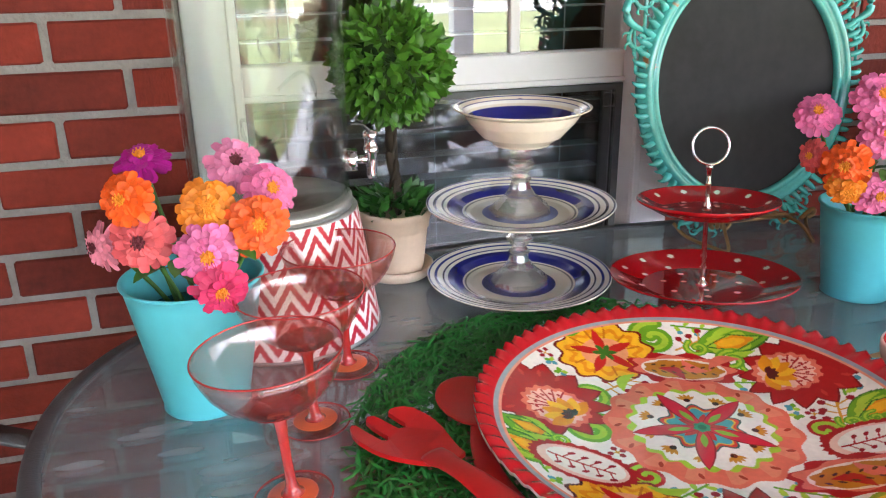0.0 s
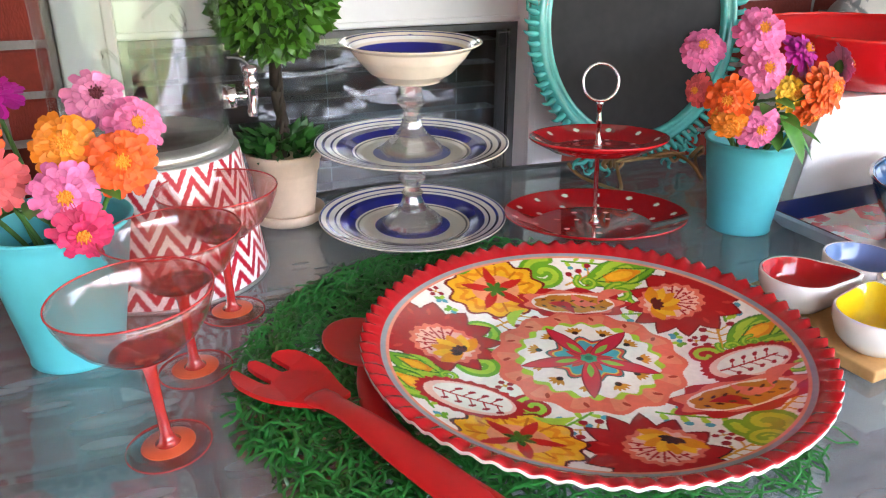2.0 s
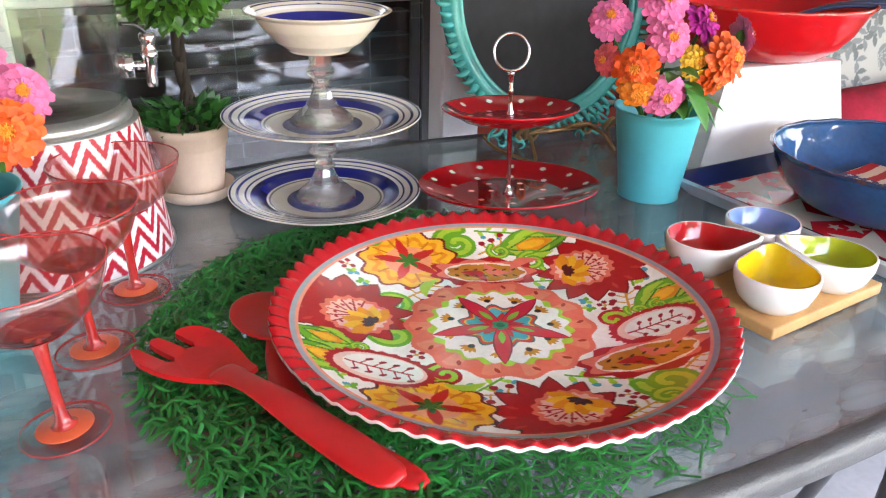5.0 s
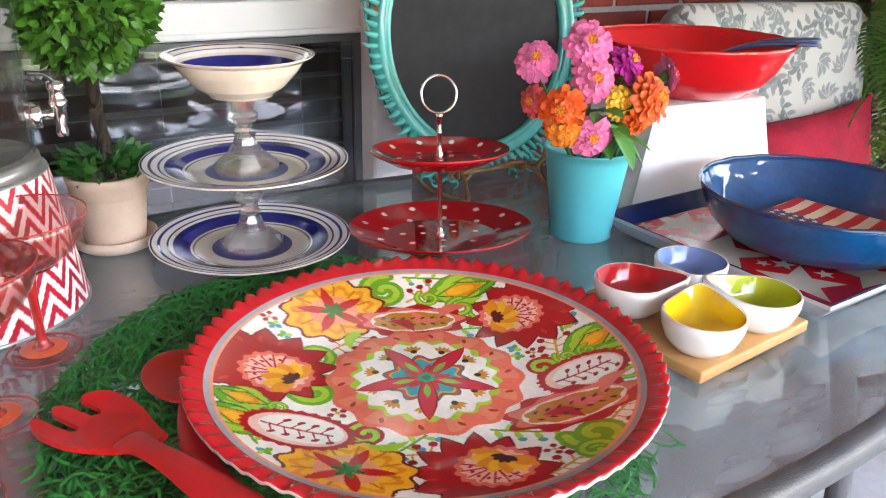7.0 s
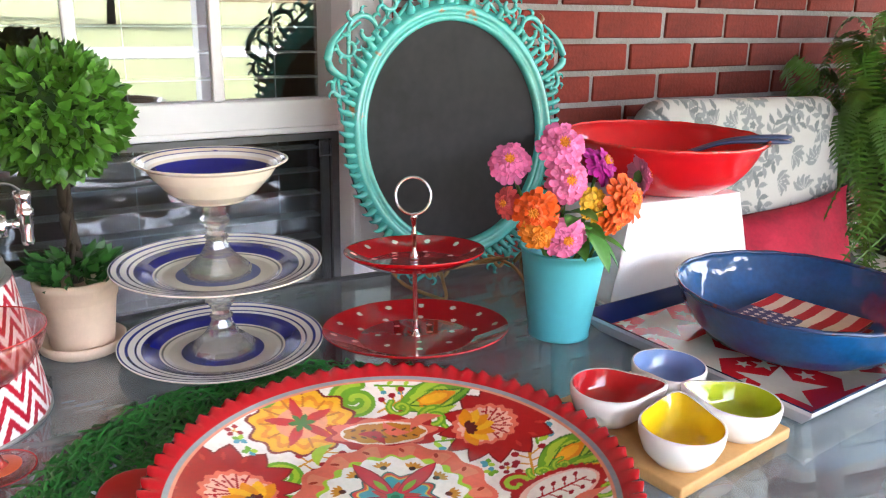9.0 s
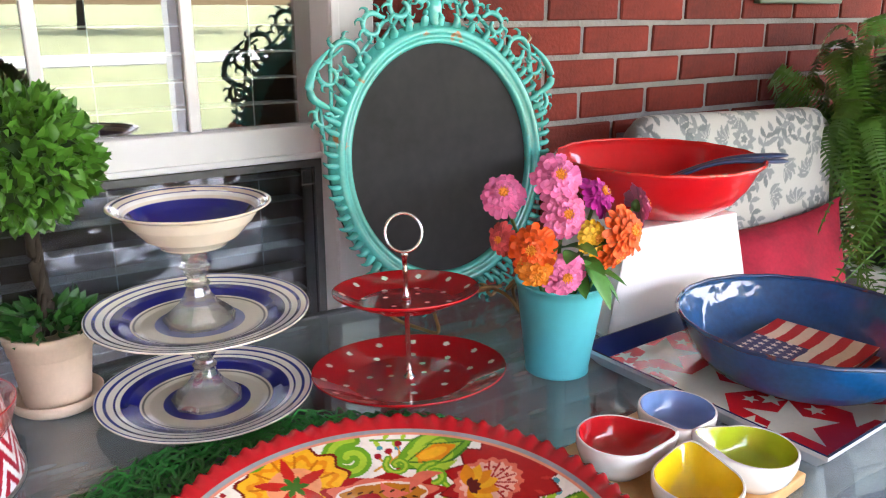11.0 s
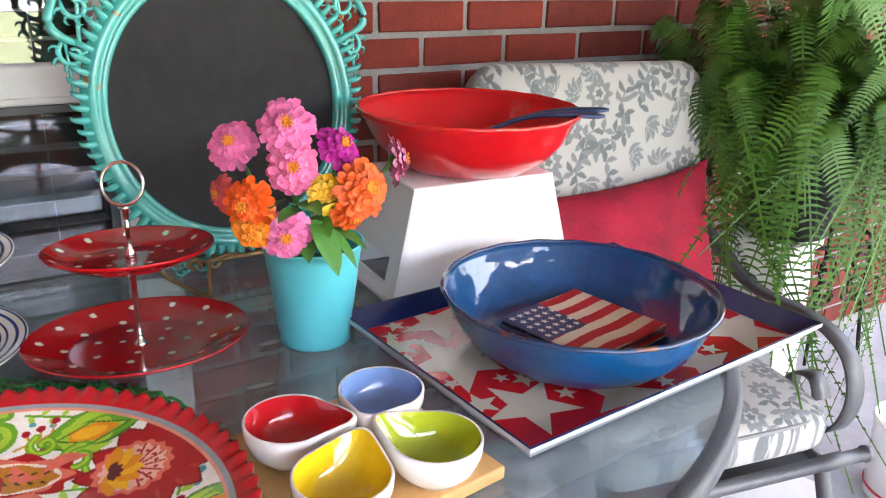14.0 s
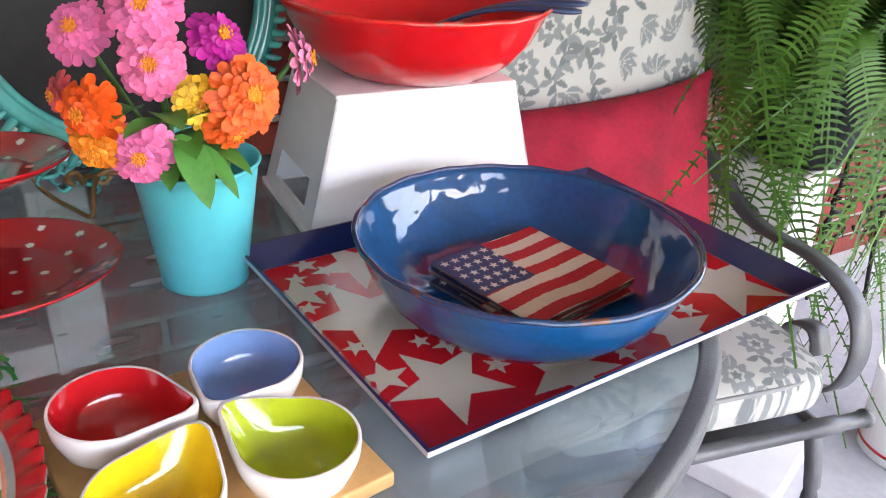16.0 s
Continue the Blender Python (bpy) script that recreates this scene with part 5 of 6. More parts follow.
def make_dip_bowl(x, y, aim, col, words):
    t = empty("dip_bowl", x, y, TOP + 0.0172, rz=aim, label=f"white teardrop dip bowl glazed {words} inside", category="dip bowl", group="dip bowls")
    R, D = 0.0405, 0.0690
    phi = math.acos(R / D)

    def wave(a, i):
        b = (a + math.pi) % (2 * math.pi) - math.pi
        ab = math.sqrt(b * b + 0.012)
        k = 1.0 if ab > phi else 1 / math.cos(min(abs(ab - phi), phi))
        tip = max(0, 1 - abs(b) / phi)
        soft = 1 + (k - 1) * (0.94 if tip > 0.9 else 1.0)
        return 1 + (soft - 1) * SHARP[i], 0.006 * tip * LIFT[i]
    wide, high = 1.065, 0.94
    prof = [(0, 0.0), (0.022, 0.0), (0.029, 0.004), (0.0385, 0.017), (0.0432, 0.034), (0.0435, 0.0455), (0.0425, 0.0475), (0.0408, 0.0470)]
    SHARP, LIFT = (0, 0.2, 0.4, 0.75, 0.95, 1, 1, 1), (0, 0, 0, 0.3, 0.7, 1, 1, 1)
    part("shell", lathe([(a * wide, b * high) for a, b in prof], 96, None, wave), M_PORC, t)
    ins = [(0.0408, 0.0467), (0.0396, 0.042), (0.036, 0.026), (0.029, 0.013), (0.016, 0.0075), (0, 0.006)]
    SHARP, LIFT = (1, 0.9, 0.5, 0.15, 0.02, 0), (1, 0.9, 0.4, 0.1, 0, 0)
    part("glaze", lathe([(a * wide, b * high) for a, b in ins], 96, None, wave), mat("glaze_" + words.replace(" ", "_"), col, 0.1, var=0.12, scale=16, coat=0.8), t, f"{words} glazed inside")


board = empty("serving_board", 1.104, 1.011, TOP, rz=6.7, label="small square bamboo board under the dip bowls", category="board")
part("plank", box(-0.106, 0.106, -0.106, 0.106, 0.002, 0.017, 0.0025), M_BAMBOO, board)
for sx in (-1, 1):
    part("foot", box(sx * 0.08 - 0.01, sx * 0.08 + 0.01, -0.09, 0.09, 0, 0.0022), M_BAMBOO, board)
make_dip_bowl(1.044, 1.041, -36, (0.52, 0.012, 0.016), "cherry red")
make_dip_bowl(1.151, 1.049, -131, (0.20, 0.33, 0.62), "sky blue")
make_dip_bowl(1.050, 0.934, 47, (0.88, 0.64, 0.008), "lemon yellow")
make_dip_bowl(1.153, 0.942, 126, (0.46, 0.56, 0.02), "lime green")


# ---- star tray ----
def make_tray():
    w, h, e = 0.534, 0.382, 0.020
    t = empty("serving_tray", 1.502, 1.119, TOP + 0.003, rz=3.5, label="rectangular tray with cream stars on red and navy sides", category="tray")
    iw, ih = w - 2 * e, h - 2 * e
    g, x, y = sheet(iw, ih, 600, 420, lambda a, b: 0.006)
    p = Paint(x, y, "c21d22")
    cream, red = "cbc5b4", "c9292a"
    for a, b, r, d in ((-0.146, 0.135, 0.060, 105), (-0.190, 0.030, 0.080, 242), (-0.185, -0.102, 0.062, 250), (-0.075, -0.145, 0.056, 50), (0.200, -0.11, 0.075, 20), (0.075, -0.15, 0.052, 75), (0.03, 0.02, 0.09, 10), (0.15, 0.06, 0.07, 40), (-0.02, 0.140, 0.05, 70), (0.205, 0.13, 0.05, 0), (-0.235, 0.105, 0.036, 80), (-0.232, -0.068, 0.026, 80)):
        p.star(a, b, r, d, cream)
    for a, b, r, d in ((-0.203, 0.160, 0.018, 10), (-0.187, 0.138, 0.014, 40), (-0.204, 0.100, 0.014, 20), (-0.240, 0.074, 0.014, 60), (-0.150, -0.052, 0.019, 30), (-0.172, -0.034, 0.012, 10), (-0.130, -0.104, 0.015, 50), (0.115, -0.128, 0.016, 20), (-0.007, -0.152, 0.015, 60), (0.15, -0.07, 0.014, 0), (0.05, -0.10, 0.015, 45), (-0.09, 0.140, 0.015, 30), (-0.225, 0.135, 0.014, 0), (-0.232, -0.012, 0.014, 25)):
        p.star(a, b, r, d, cream if abs(b) < 0.2 else red)
    painted("tray_base", g, p, 0.16, 0.6, t, "red base printed with cream stars")
    navy, white = mat("navy_tray_side", (0.012, 0.02, 0.09), 0.18, var=0.15, coat=0.5), mat("pale_melamine", (0.52, 0.55, 0.60), 0.3, var=0.06, coat=0.3)
    up = 0.031
    inner, outer = bmesh.new(), bmesh.new()

    def quad(bm, pts):
        bm.faces.new([bm.verts.new(q) for q in pts])
    c = [(-1, -1), (1, -1), (1, 1), (-1, 1)]
    for k in range(4):
        (ax, ay), (bx, by) = c[k], c[(k + 1) % 4]
        lo_a, lo_b = (ax * iw / 2, ay * ih / 2), (bx * iw / 2, by * ih / 2)
        hi_a, hi_b = (ax * w / 2, ay * h / 2), (bx * w / 2, by * h / 2)
        top_a, top_b = (ax * (w / 2 + 0.003), ay * (h / 2 + 0.003)), (bx * (w / 2 + 0.003), by * (h / 2 + 0.003))
        quad(inner, [(*lo_a, 0.0062), (*lo_b, 0.0062), (*hi_b, up), (*hi_a, up)])
        quad(inner, [(*hi_a, up), (*hi_b, up), (*top_b, up - 0.0005), (*top_a, up - 0.0005)])
        quad(outer, [(*top_a, up - 0.0005), (*top_b, up - 0.0005), (top_b[0], top_b[1], up - 0.006), (top_a[0], top_a[1], up - 0.006)])
        quad(outer, [(top_a[0], top_a[1], up - 0.006), (top_b[0], top_b[1], up - 0.006), (lo_b[0] * 1.005, lo_b[1] * 1.005, 0.0), (lo_a[0] * 1.005, lo_a[1] * 1.005, 0.0)])
    quad(outer, [(a * iw / 2 * 1.005, b * ih / 2 * 1.005, 0.0) for a, b in c])
    part("inner_side", inner, navy, t, "navy inner sides", smooth=False)
    part("outer_side", outer, white, t, "white outside", smooth=False)


make_tray()


# ---- large bowls ----
def big_bowl(name, x, y, z, prof, m, rim_m, label, chips):
    t = empty(name, x, y, z, label=label, category="bowl", group="large serving bowls")
    seg = 96
    bm = lathe(prof, seg)
    for v in bm.verts:
        k = noise.noise(v.co * 26) * 0.0014 + noise.noise(v.co * 70) * 0.0004
        v.co += Vector((v.co.x, v.co.y, 0)) * k / 0.17
    part("bowl_body", bm, m, t)
    r, h = max(p[0] for p in prof), max(p[1] for p in prof)
    part("rim_edge", tube([((r - 0.002) * math.cos(2 * math.pi * k / seg), (r - 0.002) * math.sin(2 * math.pi * k / seg), h - 0.001 + 0.0006 * math.sin(5 * k)) for k in range(seg)], 0.0032, 8, None, True), rim_m, t, chips)
    return t


def worn(name, col, worn_col, amount):
    """Enamel that has worn through to brown along an edge."""
    m = mat(name, col, 0.12, var=0.25, scale=20, coat=0.6)
    n, l = m.node_tree.nodes, m.node_tree.links
    no = n.new("ShaderNodeTexNoise")
    no.inputs["Scale"].default_value, no.inputs["Detail"].default_value = 28, 6
    tc = next(k for k in n if k.type == "TEX_COORD")
    l.new(tc.outputs["Object"], no.inputs["Vector"])
    st = n.new("ShaderNodeMapRange")
    st.inputs[1].default_value, st.inputs[2].default_value = amount, amount + 0.05
    l.new(no.outputs[0], st.inputs[0])
    mx = n.new("ShaderNodeMixRGB")
    l.new(st.outputs[0], mx.inputs[0])
    l.new(next(k for k in n if k.type == "HUE_SAT").outputs[0], mx.inputs[1])
    mx.inputs[2].default_value = (*worn_col, 1)
    l.new(mx.outputs[0], n["Principled BSDF"].inputs["Base Color"])
    return m


BLUEP = [(0, 0.0), (0.092, 0.0), (0.112, 0.003), (0.138, 0.016), (0.156, 0.036), (0.168, 0.060), (0.176, 0.080), (0.1795, 0.0865), (0.1760, 0.0870), (0.1715, 0.079), (0.1640, 0.060), (0.1525, 0.038), (0.135, 0.020), (0.114, 0.0105), (0.100, 0.009), (0, 0.0085)]
big_bowl("blue_serving_bowl", 1.466, 1.093, TOP + 0.0094, BLUEP, M_BLUEGLAZE, worn("navy_rim", (0.02, 0.05, 0.13), (0.13, 0.05, 0.03), 0.60), "deep blue glazed serving bowl with worn brown rim", "worn brown rim")
REDP = [(0, 0.0), (0.092, 0.0), (0.109, 0.005), (0.135, 0.024), (0.154, 0.048), (0.165, 0.070), (0.172, 0.084), (0.1800, 0.0915), (0.1800, 0.0945), (0.1755, 0.095), (0.168, 0.085), (0.160, 0.070), (0.148, 0.047), (0.128, 0.025), (0.105, 0.010), (0, 0.008)]
M_REDBOWL = mat("bright_red_enamel", (0.58, 0.007, 0.009), 0.35, var=0.10, scale=10, coat=0.9, bump=0.10, bscale=40, coat_ior=1.45, bdetail=1.2, spec=0.1)
big_bowl("red_serving_bowl", 1.521, 1.440, TOP + 0.1735, REDP, M_REDBOWL, worn("red_rim", (0.62, 0.02, 0.015), (0.3, 0.08, 0.05), 0.62), "large bright red serving bowl on a white stool", "slightly worn red rim")
M_BLUEPL = mat("slate_blue_melamine", (0.03, 0.055, 0.13), 0.3, var=0.12, coat=0.3)
for k, (a, b, c) in enumerate((((1.48, 1.452, 0.920), (1.58, 1.365, 0.980), (1.672, 1.288, 0.988)), ((1.51, 1.472, 0.922), (1.61, 1.380, 0.980), (1.697, 1.306, 0.993)))):
    s = empty("serving_utensil", *a, label="slate blue serving utensil leaning in the red bowl", category="serving utensil", group="blue utensils")
    rel = [Vector(q) - Vector(a) for q in (a, b, c)]
    part("handle", tube(curve(rel, 8), 0.0105, 12, None, False, 0.45, [0.75] * 8 + [0.8, 0.85, 0.9, 1, 1, 1, 1, 0.85, 0.5]), M_BLUEPL, s)
    part("utensil_head", ellipsoid(*(rel[0] + Vector((-0.03, 0.022, -0.006))), 0.04, 0.026, 0.007, bmesh.new(), 18, 8, -42, 0.4), M_BLUEPL, s)


# ---- flag napkins ----
def make_napkin(z, rot, top):
    t = empty("paper_napkin", 1.484, 1.098, z, rz=rot, label="folded paper napkin printed with a faded flag" if top else "folded dark edged paper napkin under another", category="napkin", group="napkins")
    w = 0.158
    g, x, y = sheet(w, w * 0.98, 160, 160, lambda a, b: 0.0035 + 0.0010 * np.sin(40 * a) * np.cos(31 * b) + 0.02 * np.clip(np.hypot(a, b) - 0.094, 0, 1))
    p = Paint(x, y, "d8ceb4")
    v = (y + w * 0.49) / (w * 0.98) * 9
    v = v + 0.10 * np.sin(x * 60)
    p.put(np.floor(v) % 2 == 0, "b5262a")
    p.put((x < -0.004) & (y > -0.008 + 0.0015 * np.sin(90 * x)), "3a4266")
    for i in range(5):
        for j in range(5):
            p.star(-0.069 + 0.0145 * i + (0.005 if j % 2 else 0), 0.003 + 0.0155 * j, 0.0062, 90, "d8d2c4")
    painted("flag_print", g, p, 0.7, 0.0, t, "", 0.3)
    part("paper_fold", box(-w / 2, w / 2, -w * 0.49, w * 0.49, 0.0, 0.0022, 0.0008), mat("napkin_paper", (0.22, 0.16, 0.17), 0.85, var=0.5, scale=60), t, smooth=False)


make_napkin(TOP + 0.0182, 14, False)
make_napkin(TOP + 0.0246, 6, False)
make_napkin(TOP + 0.0310, 12, False)
make_napkin(TOP + 0.0374, 10, True)


# ---- white stool ----
def make_stool():
    t = empty("step_stool", 1.500, 1.430, TOP, rz=-4.0, label="white plastic step stool turned into a display riser", category="stool")
    h, bw, bd, tw, td, th = 0.1735, 0.166, 0.098, 0.124, 0.084, 0.004

    def wall(bx, tx, off_b, off_t, turn, hole):
        bm = bmesh.new()
        z0, z1 = 0.0, h - 0.004

        def q(u, v):
            """A point of the slanted panel: u across from -1 to 1, v from foot to top."""
            half = bx + (tx - bx) * v
            off = off_b + (off_t - off_b) * v
            return Vector((u * half, -off, z0 + (z1 - z0) * v))
        cells = []
        us = [-1, -0.62, 0.62, 1]
        vs = [0, 0.13, 0.36, 1]
        for i in range(3):
            for j in range(3):
                if hole and i == 1 and j == 1:
                    continue
                cells.append((us[i], us[i + 1], vs[j], vs[j + 1]))
        for u0, u1, v0, v1 in cells:
            f = [bm.verts.new(q(u, v)) for u, v in ((u0, v0), (u1, v0), (u1, v1), (u0, v1))]
            bm.faces.new(f)
        bmesh.ops.remove_doubles(bm, verts=bm.verts, dist=1e-5)
        r = bmesh.ops.extrude_face_region(bm, geom=bm.faces[:])
        bmesh.ops.translate(bm, verts=[v for v in r["geom"] if isinstance(v, bmesh.types.BMVert)], vec=(0, th, 0))
        part("side_panel", bm, M_WHITEPL, t, smooth=False).matrix_basis = pose(0, 0, 0, 0, 0, turn)
    wall(bw, tw, bd, td, 0, False)
    wall(bw, tw, bd, td, 180, False)
    wall(bd, td, bw, tw, 90, True)
    wall(bd, td, bw, tw, -90, True)
    part("stool_top", box(-tw - 0.001, tw + 0.001, -td - 0.001, td + 0.001, h - 0.006, h, 0.0025), M_WHITEPL, t, smooth=False)
    for k in (-1, 1):
        part("foot_ledge", box(-bw - 0.004, bw + 0.004, k * bd - 0.004, k * bd + 0.004, 0, 0.006, 0.001), M_WHITEPL, t, smooth=False)
        part("foot_ledge", box(k * bw - 0.005, k * bw + 0.005, -bd + 0.005, bd - 0.005, 0, 0.006, 0.001), M_WHITEPL, t, smooth=False)


make_stool()


# ---- chalkboard in an ornate frame, on a gilt easel ----
M_FRAME = worn("turquoise_painted_resin", (0.075, 0.42, 0.38), (0.30, 0.17, 0.08), 0.66)
M_SLATE = mat("dusty_blackboard", (0.013, 0.0135, 0.015), 0.75, var=0.85, scale=5, bump=0.05)
M_GILT = mat("aged_gilt_wire", (0.28, 0.17, 0.07), 0.4, 0.7, var=0.4, scale=40)


def make_chalkboard():
    cx, cy, cz = 1.189, 1.625, 0.985
    t = empty("chalkboard", cx, cy, cz, rx=-8, label="oval blackboard in an ornate turquoise leaf frame", category="chalkboard")
    rx, rz = 0.178, 0.194
    n = 120

    def ov(a, d, y):
        return Vector(((rx + d) * math.cos(a), y, (rz + d) * math.sin(a)))
    bm = bmesh.new()
    fr = [bm.verts.new(ov(2 * math.pi * k / n, 0.004, -0.002)) for k in range(n)]
    bk = [bm.verts.new(ov(2 * math.pi * k / n, 0.004, 0.006)) for k in range(n)]
    bm.faces.new(fr)
    bm.faces.new(bk[::-1])
    for k in range(n):
        bm.faces.new((fr[k], fr[(k + 1) % n], bk[(k + 1) % n], bk[k]))
    part("slate", bm, M_SLATE, t, "black chalk surface with faint dust", smooth=False)
    bm = bmesh.new()
    prof = ((0, -0.002), (0.0, -0.010), (0.004, -0.014), (0.009, -0.013), (0.011, -0.010), (0.015, -0.017), (0.021, -0.020), (0.027, -0.016), (0.030, -0.008), (0.036, -0.006), (0.036, 0.006), (0, 0.006))
    rings = [[bm.verts.new(ov(2 * math.pi * k / n, d, y)) for d, y in prof] for k in range(n)]
    for k in range(n):
        a, b = rings[k], rings[(k + 1) % n]
        for j in range(len(prof)):
            i = (j + 1) % len(prof)
            bm.faces.new((a[j], a[i], b[i], b[j]))
    part("oval_moulding", bm, M_FRAME, t)
    for k in range(84):
        a = 2 * math.pi * (k + 0.5) / 84
        if 0.28 * math.pi < a < 0.72 * math.pi and k % 2:
            continue
        s = 1 if math.cos(a) > 0 else -1
        base, ln = ov(a, 0.026, -0.006), 0.020 + 0.004 * math.sin(5 * a) + 0.006 * (k * 7 % 5) / 4
        out = Vector((math.cos(a), 0, math.sin(a)))
        side = Vector((-math.sin(a), 0, math.cos(a))) * s
        pts = [base, base + out * ln * 0.45 + side * 0.001 + Vector((0, -0.008, 0)), base + out * ln * 0.85 + side * 0.003 + Vector((0, -0.009, 0)), base + out * ln * 1.05 + side * 0.008 + Vector((0, -0.004, 0))]
        part("leaf_point", tube(curve(pts, 3), 0.0082, 6, None, False, 0.7, [1.0, 1.0, 1.0, 0.95, 0.9, 0.8, 0.65, 0.5, 0.32, 0.1]), M_FRAME, t)

    def curl(x, z, r, start, sweep, w, lead):
        """A scroll: a lead line that runs in and winds up."""
        pts = [Vector((lead[0], -0.006, lead[1]))]
        for k in range(18):
            q = k / 17
            a = radians(start + sweep * q)
            pts.append(Vector((x + r * (1 - 0.72 * q) * math.cos(a), -0.006 - 0.008 * q, z + r * (1 - 0.72 * q) * math.sin(a))))
        n = len(pts)
        bm = tube(curve(pts, 2), w * 0.80, 7, None, False, 0.9, [0.55 + 0.45 * math.sin(math.pi * min(1, i / n)) if i < n else 1 - 0.4 * (i - n) / n for i in range(2 * n - 1)])
        stalk = part("scroll", bm, M_FRAME, t)
        for i in range(1, n - 4, 2):
            away = (pts[i] - Vector((x, pts[i].y, z))).normalized()
            on = (pts[i + 1] - pts[i]).normalized()
            tip = pts[i] + away * w * 2.1 + on * w * 0.9
            part("leaflet", tube(curve([pts[i], pts[i] + away * w * 1.2 + Vector((0, -0.003, 0)), tip, tip + on * w * 0.9], 3), w * 0.62, 6, None, False, 0.7, [1, 1, 0.95, 0.9, 0.8, 0.7, 0.55, 0.4, 0.25, 0.1]), M_FRAME, stalk)
    for s in (-1, 1):
        curl(s * 0.168, 0.176, 0.030, 90 - s * 100, s * 380, 0.0075, (s * 0.205, 0.075))
        curl(s * 0.202, 0.150, 0.020, 90 - s * 60, -s * 330, 0.006, (s * 0.175, 0.19))
        curl(s * 0.120, 0.222, 0.024, 90 + s * 70, -s * 380, 0.007, (s * 0.155, 0.170))
        curl(s * 0.066, 0.252, 0.027, 90 + s * 60, -s * 400, 0.0075, (s * 0.11, 0.195))
        curl(s * 0.030, 0.272, 0.020, 90 - s * 40, s * 360, 0.0065, (s * 0.05, 0.215))
        curl(s * 0.215, 0.085, 0.020, 90 - s * 20, -s * 360, 0.006, (s * 0.22, 0.03))
        curl(s * 0.075, -0.240, 0.026, -90 + s * 60, s * 380, 0.007, (s * 0.02, -0.215))
        curl(s * 0.118, -0.218, 0.020, -90 + s * 40, -s * 360, 0.006, (s * 0.08, -0.2))
        part("acanthus", tube(curve([Vector((s * 0.2, -0.01, 0.095)), Vector((s * 0.238, -0.014, 0.118)), Vector((s * 0.232, -0.012, 0.155)), Vector((s * 0.2, -0.01, 0.188))], 5), 0.0085, 7, None, False, 0.8, [0.3, 0.5, 0.7, 0.85, 1, 1, 1, 1, 0.95, 0.9, 0.85, 0.75, 0.65, 0.5, 0.35, 0.2]), M_FRAME, t)
    part("crest", ellipsoid(0, -0.008, 0.252, 0.014, 0.010, 0.036, bmesh.new(), 14, 8), M_FRAME, t)
    part("crest_leaf", ellipsoid(0, -0.008, 0.296, 0.022, 0.010, 0.022, bmesh.new(), 14, 8), M_FRAME, t)
    e = empty("plate_easel", cx, cy - 0.02, TOP, label="gilt wire easel with scrolled feet holding the chalkboard", category="easel")
    for s in (-1, 1):
        part("foot_wire", tube(curve([(s * 0.02, 0.05, 0.06), (s * 0.05, -0.02, 0.042), (s * 0.075, -0.07, 0.030), (s * 0.085, -0.10, 0.005), (s * 0.10, -0.075, 0.004), (s * 0.125, -0.03, 0.012), (s * 0.14, -0.01, 0.032)], 6), 0.0032, 8), M_GILT, e)
        part("scroll_wire", tube(curve([(s * 0.012, -0.035, 0.035), (s * 0.045, -0.055, 0.045), (s * 0.07, -0.05, 0.035), (s * 0.06, -0.05, 0.025), (s * 0.05, -0.05, 0.034)], 6), 0.0032, 8), M_GILT, e)
        part("hook", tube(curve([(s * 0.085, -0.062, 0.034), (s * 0.095, -0.075, 0.055), (s * 0.105, -0.07, 0.045), (s * 0.097, -0.066, 0.036)], 5), 0.004, 8), M_GILT, e)
    part("back_leg", tube([(0, 0.03, 0.10), (0, 0.115, 0.003)], 0.0032, 8), M_GILT, e)
    part("cross_bar", tube([(-0.085, -0.045, 0.036), (0.085, -0.045, 0.036)], 0.0036, 8), M_GILT, e)
    part("back_frame", tube(curve([(-0.05, -0.0, 0.04), (-0.04, 0.035, 0.20), (0, 0.05, 0.26), (0.04, 0.035, 0.20), (0.05, 0.0, 0.04)], 6), 0.003, 8), M_GILT, e)


make_chalkboard()


# ---- patio chairs ----
M_FABRIC = glaze_mat("damask_fabric", 0.85, 0.0, 0.35, 0.2, 0.06, 900)
M_PIPING = mat("grey_piping", (0.22, 0.23, 0.23), 0.8, var=0.1)
CREAMF, GREYF, GREYD = "a9a9a3", "767d7c", "646b6b"


